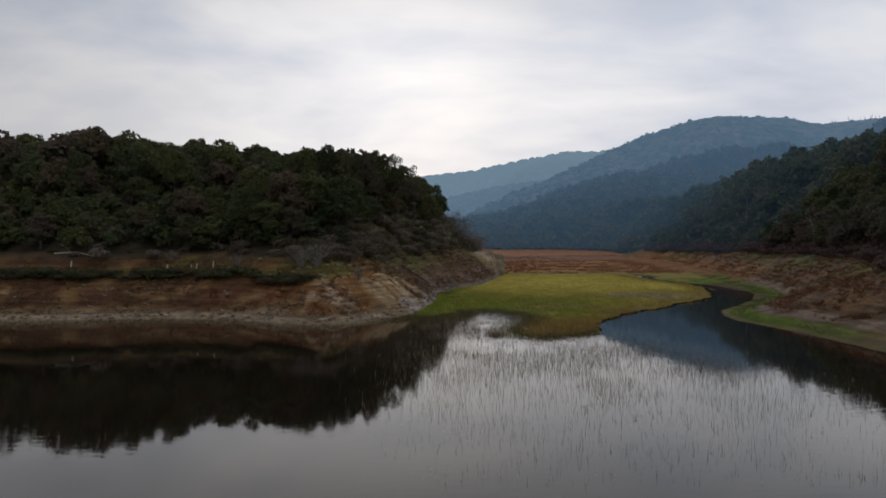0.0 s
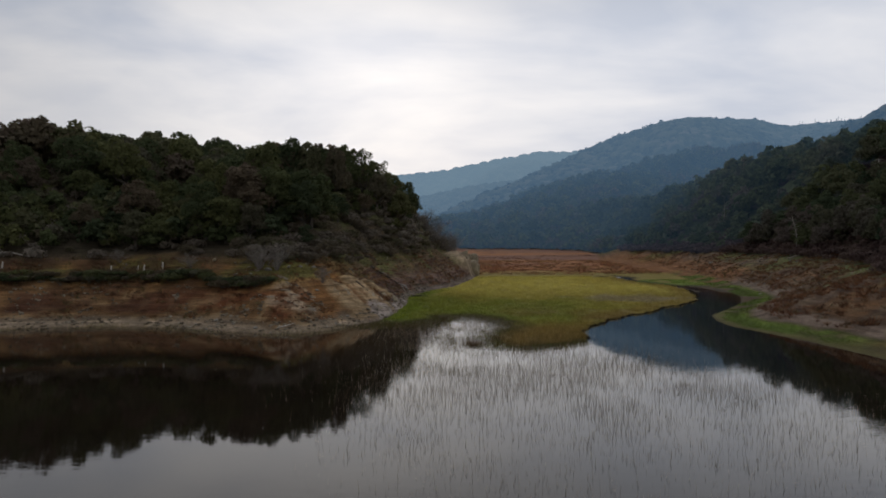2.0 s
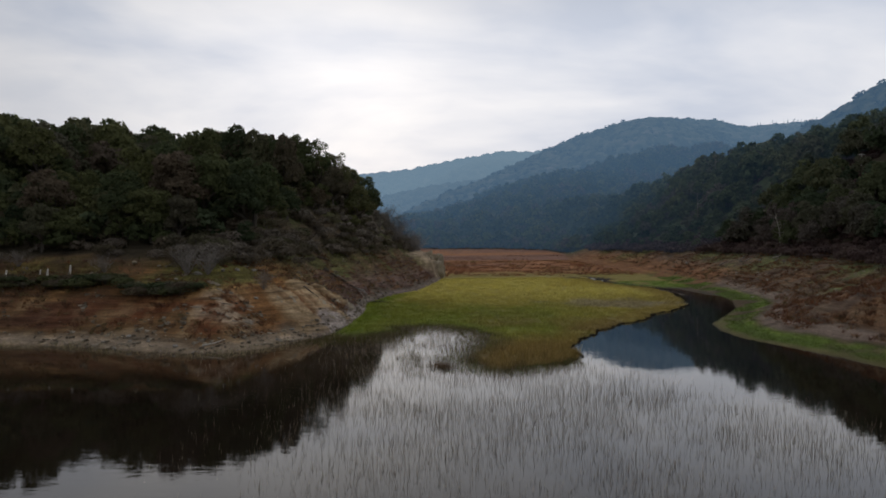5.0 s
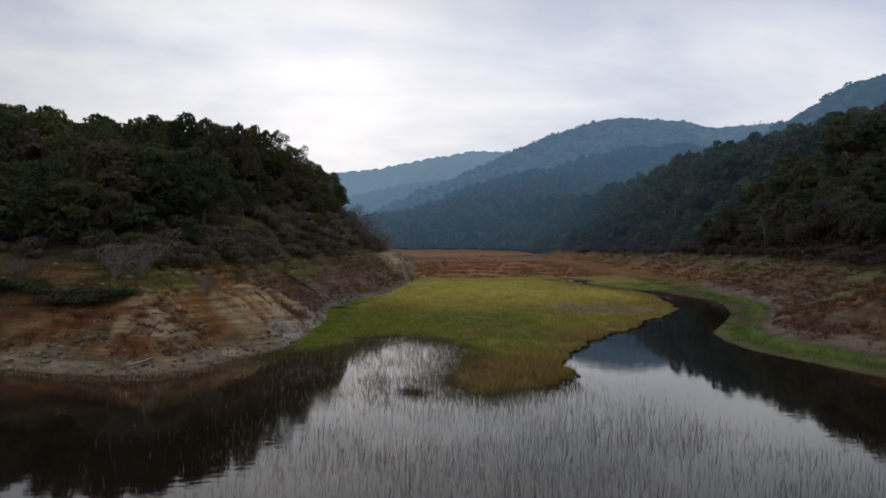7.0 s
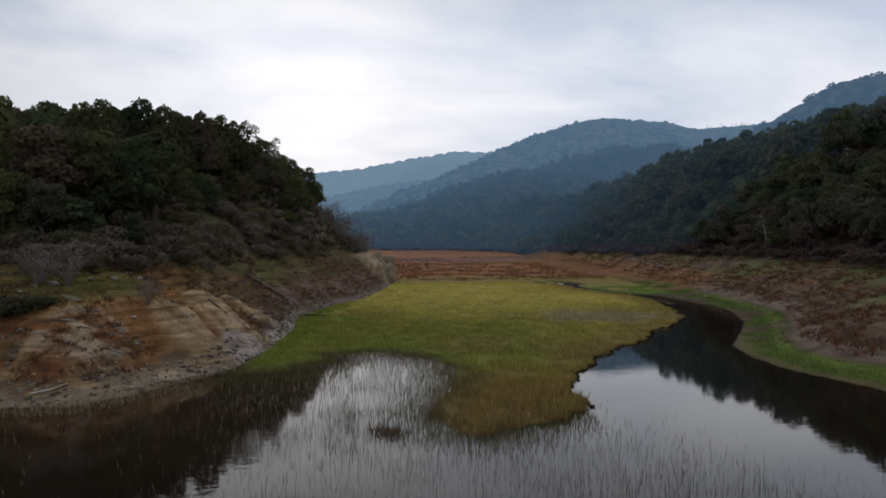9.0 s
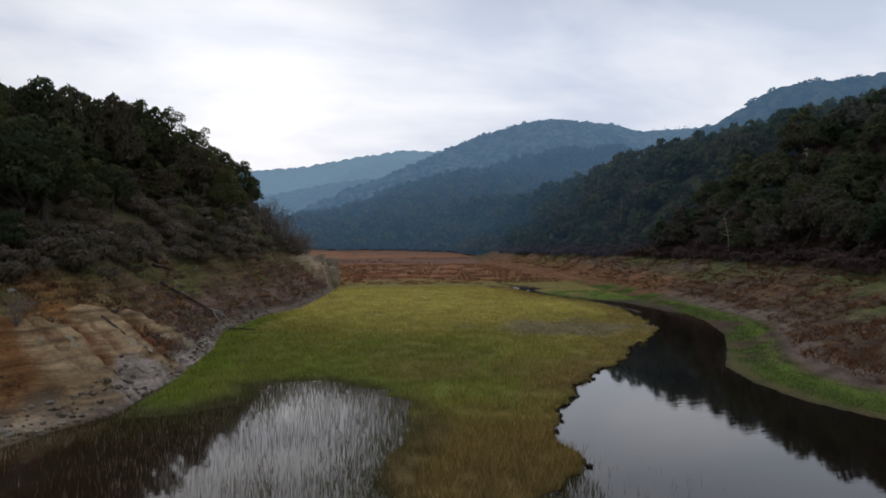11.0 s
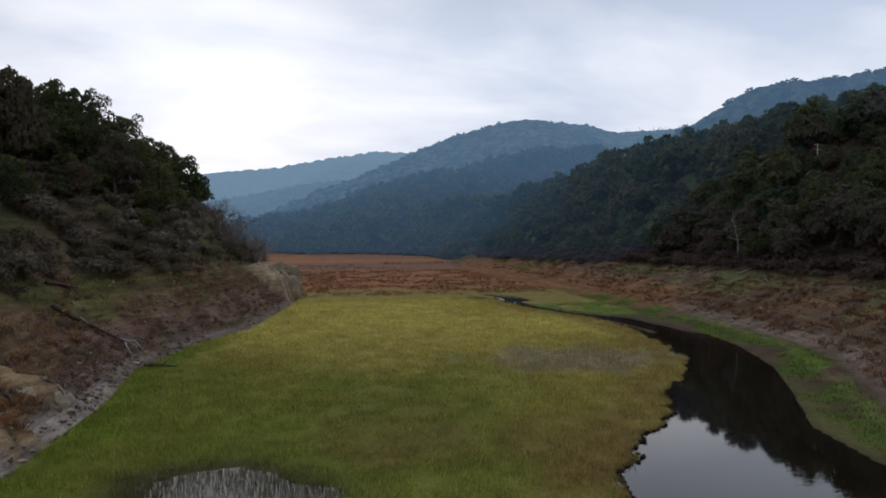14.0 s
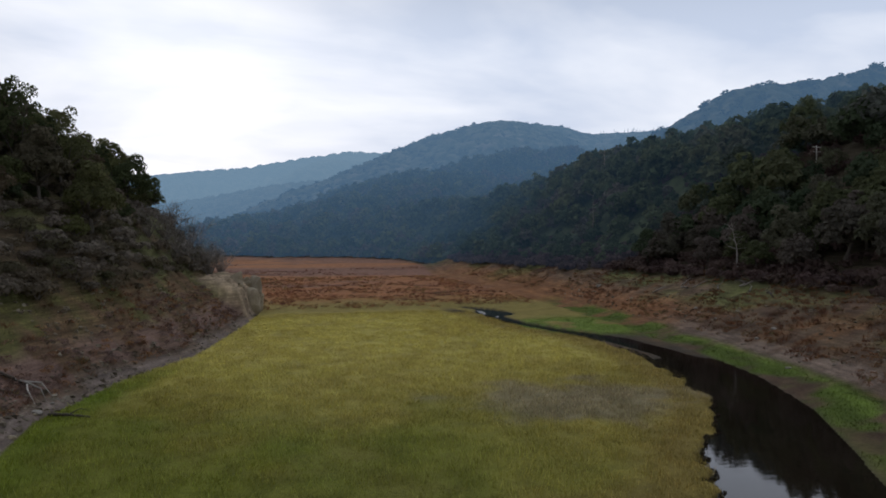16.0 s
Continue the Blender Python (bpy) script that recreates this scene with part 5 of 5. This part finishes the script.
# ---- rocks and stones ----
def lump(seed, sx, sy, sz, cuts=2, rough=0.22, flat=0.0):
    """A weathered stone: a ball cut by planes, with an uneven skin."""
    bm = bmesh.new()
    bmesh.ops.create_icosphere(bm, subdivisions=cuts, radius=1.0)
    rng = np.random.RandomState(seed)
    planes = [(Vector(rng.normal(size=3)).normalized(), 0.55 + 0.35 * rng.rand()) for _ in range(7)]
    off = Vector(rng.rand(3) * 40)
    for v in bm.verts:
        p = v.co.copy()
        for nrm, d in planes:
            over = p.dot(nrm) - d
            if over > 0:
                p -= nrm * over * 0.9
        p *= 1 + rough * noise.noise(p * 1.6 + off)
        v.co = (p.x * sx, p.y * sy, p.z * sz)
    me = bpy.data.meshes.new("stone")
    bm.to_mesh(me)
    bm.free()
    return me


SHEETS = []
for k in range(6):
    me = lump(1100 + k, 1.0, 0.5, 0.2, 2, 0.3)
    me.materials.append(rock_mat)
    SHEETS.append(me)
LEDGES = []
for me in SHEETS:
    me = me.copy()
    me.materials.clear()
    me.materials.append(ledge_mat)
    LEDGES.append(me)
STONES = []
for k in range(8):
    me = lump(1000 + k, 0.5, 0.38, 0.27, 2)
    me.materials.append(stone_mat if k % 3 else rock_mat)
    STONES.append(me)


PALE = []
for me in STONES[:3]:
    me = me.copy()
    me.materials.clear()
    me.materials.append(streak_mat)
    PALE.append(me)


def slope_at(x, y):
    e = 0.6
    p = [ground_at(x + dx, y + dy) for dx, dy in ((e, 0), (-e, 0), (0, e), (0, -e))]
    return Vector((-(p[0] - p[1]) / (2 * e), -(p[2] - p[3]) / (2 * e), 1)).normalized()


def make_stones():
    rng = np.random.RandomState(101)

    def one(x, y, s, label, kinds=STONES):
        ob = new("stone", kinds[rng.randint(len(kinds))])
        ob.matrix_basis = Matrix.Translation((x, y, ground_at(x, y) + 0.10 * s)) @ pose(0, 0, 0, rng.rand() * 30 - 15, rng.rand() * 30 - 15, rng.rand() * 360) @ Matrix.Diagonal((s, s * (0.8 + 0.5 * rng.rand()), s, 1))
        tagged(ob, label, "stone", "stones on the banks")

    for x, y, s in ((-24.9, 127.1, 1.3), (-20.4, 131.0, 1.0), (-35.3, 132.0, 1.2), (-18.6, 134.0, 0.9), (-21.9, 128.6, 1.0), (-16.5, 124.4, 0.8), (-30, 126, 0.9), (-27.5, 125.6, 0.7)):
        one(x, y, s, "pale loose boulder at the old waterline")
    for x, y, s in ((100.0, 247.4, 1.6), (74.7, 161.1, 0.8), (86.2, 175.6, 0.9), (82.5, 174.7, 0.8), (92, 200, 1.0), (88, 190, 0.7), (78, 158, 0.6), (95, 225, 0.9)):
        one(x, y, s, "pale stone lying among dead weeds on the bank")
    # pale stones added to stand in for white streaks on the pool's water
    for k in range(22):
        f = k / 21
        one(63.2 + 1.6 * f + rng.normal() * 0.45, 222 + 14 * f, 0.45 + 0.6 * rng.rand(), "pale stone added for a white streak on the creek's pool", PALE)
    made = 0
    while made < 110:
        x, y = -34 + 36 * rng.rand(), 105 + 62 * rng.rand()
        z, i = land(np.array([x]), np.array([y]))
        if i["in_l"][0] and 0.05 < z[0] < 2.6 and i["ribs"][0] < 0.2 and min(i["d_s"][0], i["d_e"][0]) < 4.5:
            one(x, y, 0.25 + 0.7 * rng.rand() ** 2.5, "grey angular stone on the rubble beach")
            made += 1
    # the small rubble
    protos = []
    for k in range(5):
        v = np.random.RandomState(50 + k).normal(size=(8, 3)) * 0.06
        cube = np.array([(a, b, c) for a in (-1, 1) for b in (-1, 1) for c in (-1, 1)]) * (0.17, 0.13, 0.08)
        protos.append((cube + v * 0.8, np.array([(0, 1, 3, 2), (4, 6, 7, 5), (0, 4, 5, 1), (2, 3, 7, 6), (0, 2, 6, 4), (1, 5, 7, 3)])))
    n = 26000
    x, y = -75 + 96 * rng.rand(n), 104 + 152 * rng.rand(n)
    z, i = land(x, y)
    d = np.minimum(i["d_s"], i["d_e"])
    patch = fractal(x, y, 4, 471, 3)
    apron = i["apron"] > 0.4
    ok = i["in_l"] & (z > 0.0) & (((d < 3.6) & (patch > 0.40)) | ((z < 9) & (patch > 0.60) & (i["ribs"] < 0.2)) | (apron & (z < 2.5)))
    x, y, z = x[ok], y[ok], z[ok]
    stuffed("rubble", protos, rubble_mat, x, y, z + 0.03, 0.5 + 1.1 * rng.rand(len(x)) ** 2, rng, "grey and tan stone rubble on the headland's bank", "rubble")
    n = 4500
    x, y = 60 + 60 * rng.rand(n), 120 + 140 * rng.rand(n)
    z, i = land(x, y)
    ok = i["in_r"] & (i["d_r"] > 6) & (i["h"] < 9.5) & (fractal(x, y, 5, 481, 3) > 0.54)
    stuffed("rubble", protos, rubble_mat, x[ok], y[ok], z[ok] + 0.03, 0.5 + 1.0 * rng.rand(ok.sum()) ** 2, rng, "tan stone rubble on the dry bank", "rubble")


rubble_mat = leaf_material("stone_rubble", [(0.0, (0.085, 0.068, 0.048)), (0.5, (0.155, 0.126, 0.090)), (1.0, (0.24, 0.205, 0.155))], False, False, 0.0)
make_stones()


def rock_sheet(x, y, heading, long, wide, label, sink=0.05, ledge=False):
    """A slab of bedded rock lying in the slope, its long side along a heading in degrees."""
    up = slope_at(x, y)
    along = Vector((math.cos(radians(heading)), math.sin(radians(heading)), 0))
    along = (along - up * along.dot(up)).normalized()
    side = up.cross(along)
    turn = Matrix((along, side, up)).transposed().to_4x4()
    ob = new("rock", (LEDGES if ledge else SHEETS)[int(abs(x * 7 + y * 3)) % len(SHEETS)])
    ob.matrix_basis = Matrix.Translation((x, y, ground_at(x, y) - sink)) @ turn @ Matrix.Diagonal((long, wide * 2, 1.0, 1))
    return tagged(ob, label, "rock", "bedded rock at the point")


def make_slabs():
    rng = random.Random(77)
    for a, b, wide in SLABS:
        head = math.degrees(math.atan2(b[1] - a[1], b[0] - a[0]))
        length = math.hypot(b[0] - a[0], b[1] - a[1])
        for k in range(3):
            f, o = rng.random() * 1.1, rng.uniform(-0.85, 0.85) * wide
            c, s = math.cos(radians(head)), math.sin(radians(head))
            rock_sheet(a[0] + c * f * length - s * o, a[1] + s * f * length + c * o, head + rng.uniform(-14, 14), 0.8 + 1.1 * rng.random(), 0.35 + 0.45 * rng.random(),
                       "smooth tan sandstone slab bedded in the point's slope", 0.19)
    for _ in range(20):
        x = -22.5 + 7.5 * rng.random()
        y = 114.8 + 7.0 * rng.random() + (x + 18) * -0.3
        rock_sheet(x, y, 20 + rng.uniform(-18, 18), 0.4 + 0.7 * rng.random(), 0.18 + 0.18 * rng.random(), "thin ledge of layered rock in the earth bank", 0.08, True)


make_slabs()


def make_cliff():
    """Angular sandstone blocks in the small cliff over the marsh's far corner."""
    rng = np.random.RandomState(211)
    forms = []
    for k in range(4):
        me = lump(1200 + k, 1.0, 0.8, 1.5, 3, 0.35)
        me.materials.append(rock_mat)
        forms.append(me)
    for k in range(16):
        f = rng.rand()
        d = 0.8 + 5.2 * rng.rand() ** 1.2
        x, y = np.interp(f, (0, 0.45, 1), (16.6, 19.4, 18.2)) - d * 0.95, np.interp(f, (0, 0.45, 1), (231, 247, 260)) + 0.1 * d
        ob = new("rock", forms[k % 4])
        s = 1.5 + 1.1 * rng.rand()
        ob.matrix_basis = Matrix.Translation((x, y, ground_at(x, y) - 0.75 * s)) @ pose(0, 0, 0, rng.uniform(-12, 12), rng.uniform(18, 40), rng.uniform(-25, 25)) @ Matrix.Diagonal((s, s * 1.2, s * 1.15, 1))
        tagged(ob, "pale angular sandstone block in the small cliff", "rock", "rocks of the small cliff")


make_cliff()


# ---- dead wood, stumps, pole ----
def dead_log(points, radius, label, arms=(), mat=None, name="log", arm_mat=None):
    """A fallen trunk along points, with broken branches as parts."""
    base = Vector(points[0])
    rel = [tuple(Vector(p) - base) for p in points]
    n = len(rel)
    ob = new(name)
    ob.location = base
    body = new("trunk", mesh_of("trunk", *tube(rel, [radius * (1 - 0.6 * k / (n - 1)) for k in range(n)], 8), mat or log_mat, True))
    body.parent = ob
    for arm in arms:
        pts = [tuple(Vector(p) - base) for p in arm]
        b = new("branch", mesh_of("branch", *tube(pts, [radius * 0.35 * (1 - 0.7 * k / (len(pts) - 1)) for k in range(len(pts))], 5), arm_mat or mat or log_mat, True))
        b.parent = ob
    return tagged(ob, label, "log", "dead wood on the banks")


def on(x, y, up=0.15):
    return (x, y, ground_at(x, y) + up)


dead_log([on(-10.9, 163.6, 0.2), on(-9.2, 164.0, 0.35), on(-7.6, 164.5, 0.35), on(-5.9, 165.4, 0.35), on(-4.4, 166.3, 0.4)], 0.30,
         "dark fallen trunk lying down the slope, with broken branches",
         [[on(-5.2, 165.8, 0.4), on(-4.2, 165.6, 0.9), on(-3.2, 165.9, 0.9), on(-2.6, 165.2, 0.2)], [on(-4.6, 166.2, 0.4), on(-3.4, 166.9, 0.7), on(-2.3, 166.3, 0.3)],
          [on(-4.4, 166.3, 0.4), on(-4.0, 164.9, 0.5), on(-3.2, 164.0, 0.1)],
          [on(-8.4, 164.2, 0.4), on(-8.0, 163.4, 1.0), on(-7.2, 163.1, 1.2)]], None, "log", pale_bark)
dead_log([on(-12.6, 168.0, 0.25), on(-11.4, 170.0, 0.35), on(-10.3, 172.2, 0.3)], 0.22, "dark fallen branch on the steep grassy slope", [[on(-11.4, 170, 0.3), on(-10.6, 170.4, 0.7), on(-9.9, 170.2, 0.4)]])
dead_log([on(-1.9, 163.0, 0.12), on(-0.4, 162.0, 0.22), on(1.6, 160.9, 0.15)], 0.17, "mossy log at the edge of the marsh", [[on(-0.2, 162, 0.2), on(0.5, 162.7, 0.5), on(1.3, 162.6, 0.3)]])
for a, b in (((-11.3, 135.3), (-9.0, 134.1)), ((-7.4, 139.0), (-6.6, 138.2)), ((-6.6, 143.5), (-4.5, 142.3))):
    dead_log([on(*a, 0.1), on((a[0] + b[0]) / 2, (a[1] + b[1]) / 2, 0.16), on(*b, 0.08)], 0.14, "dark fallen bough lying on the rock slope")
dead_log([on(-19.5, 108.6, 0.1), on(-18.3, 108.9, 0.15), on(-17.2, 109.6, 0.1)], 0.10, "pale bleached stick on the rubble beach", (), pale_bark)
dead_log([on(-74, 131, 0.3), on(-70, 131.6, 0.6), on(-66.5, 131.2, 0.4)], 0.16, "pale fallen branch under the trees", [[on(-71, 131.4, 0.5), on(-72, 131, 1.6), on(-73.2, 130.8, 2.3)]], pale_bark)
rng = random.Random(5)
for cx, cy, length, turn, pale in ((107.7, 212.5, 6, 20, 0), (108.4, 208.0, 7, -15, 0), (98.6, 190.0, 6, 60, 0), (105.5, 193.2, 8, 35, 0), (102.8, 212.7, 4, 10, 1), (105.8, 187.4, 7, -25, 0),
                                   (104.2, 219.0, 4, 30, 1), (101.8, 206.3, 3.5, 50, 1), (103.6, 200.2, 4, 0, 1), (104.3, 203.0, 5, 75, 0), (100.9, 196.7, 3, 40, 1), (99.4, 221.5, 3, -10, 1),
                                   (101.0, 215.6, 2.6, 80, 1), (106.4, 199.0, 5, 15, 0)):
    c, s = math.cos(radians(turn)), math.sin(radians(turn))
    pts = [on(cx + c * length * f, cy + s * length * f, 0.16 + 0.25 * rng.random()) for f in (-0.5, -0.17, 0.17, 0.5)]
    arm = [[on(cx + c * length * f, cy + s * length * f, 0.3), on(cx + c * length * f + rng.uniform(-1, 1), cy + s * length * f + rng.uniform(-1, 1), 0.9)] for f in (-0.2, 0.25)]
    dead_log(pts, 0.13 + 0.06 * rng.random(), "grey weathered driftwood on the bank" if pale else "dark drift log in a heap below the woods", arm, twig_mat if pale else log_mat, "driftwood")

for x, y, h, r in ((-43.6, 130.2, 1.35, 0.17), (-46.7, 130.2, 1.0, 0.15), (-48.0, 130.8, 0.8, 0.13), (-52.0, 129.6, 0.9, 0.16), (-69.2, 128.1, 1.2, 0.16)):
    z = ground_at(x, y)
    v = tube([(0, 0, -0.3), (0.02, 0, 0.1), (0.05, 0.03, h * 0.6), (0.1, 0.05, h)], [r * 1.5, r, r * 0.85, r * 0.55], 8)
    ob = new("stump", mesh_of("stump", *v, pale_bark, True))
    ob.location = (x, y, z)
    tagged(ob, "bleached broken stump at the old waterline", "stump", "stumps at the old waterline")


def bare_tree(x, y, height, lean, label, mat, boughs=12, seed=0, sink=0.0):
    """A dead standing tree: a bleached trunk with a few broken limbs."""
    rng = np.random.RandomState(seed)
    ob = new("dead_tree")
    ob.location = (x, y, ground_at(x, y) - sink)
    spine = [np.array([lean[0] * f * f, lean[1] * f * f, height * f]) + rng.normal(size=3) * (0.12, 0.12, 0) * (f > 0) for f in np.linspace(0, 1, 7)]
    r0 = 0.014 * height + 0.04
    t = new("trunk", mesh_of("trunk", *tube([(0, 0, -0.5)] + spine, [r0 * 1.4] + [r0 * (1 - 0.8 * f) for f in np.linspace(0, 1, 7)], 8), mat, True))
    t.parent = ob
    for k in range(boughs):
        f = 0.4 + 0.6 * rng.rand()
        s = np.array([np.interp(f, np.linspace(0, 1, 7), [p[a] for p in spine]) for a in range(3)])
        w = 2 * math.pi * rng.rand()
        ln = height * (0.12 + 0.18 * rng.rand())
        e = s + np.array([math.cos(w) * ln + lean[0] * 0.25, math.sin(w) * ln, ln * (0.1 + 0.5 * rng.rand())])
        m = (s + e) / 2 + rng.normal(size=3) * 0.2
        b = new("branch", mesh_of("branch", *tube([s, m, e], [r0 * 0.35, r0 * 0.22, 0.015], 5), mat, True))
        b.parent = ob
    return tagged(ob, label, "dead tree", "dead trees in the woods")


bare_tree(110.2, 210.8, 10.0, (-1.4, 0.6), "pale dead tree standing in front of the woods", dead_mat, 14, 3)
bare_tree(126.0, 296.0, 15.0, (0.3, 0.2), "slender grey dead trunk above the woods", twig_mat, 6, 5)
bare_tree(150.5, 330.0, 14.0, (-0.4, 0.2), "slender grey dead trunk above the woods", twig_mat, 6, 6)
bare_tree(80.0, 600.0, 14.0, (0.3, 0.2), "slender grey dead trunk at the head of the valley", twig_mat, 6, 7)


def utility_pole(x, y, height):
    ob = new("utility_pole")
    ob.location = (x, y, ground_at(x, y))
    pole = new("pole", mesh_of("pole", *tube([(0, 0, -1), (0, 0, height * 0.5), (0, 0, height)], [0.17, 0.15, 0.11], 8), pale_bark, True))
    pole.parent = ob
    for z, half in ((height - 0.4, 1.3), (height - 1.5, 1.1)):
        a = new("crossarm", mesh_of("crossarm", *tube([(-half, -0.14, z), (half, -0.14, z)], [0.07, 0.07], 4), pale_bark))
        a.parent = ob
        for px in (-half * 0.9, -half * 0.45, half * 0.45, half * 0.9):
            c = new("insulator", mesh_of("insulator", *tube([(px, -0.14, z + 0.06), (px, -0.14, z + 0.2), (px, -0.14, z + 0.28)], [0.03, 0.06, 0.035], 6), stone_mat))
            c.parent = ob
    return tagged(ob, "weathered wooden utility pole rising out of the hillside woods", "utility pole")


utility_pole(142.7, 223.2, 37.6 - ground_at(142.7, 223.2))
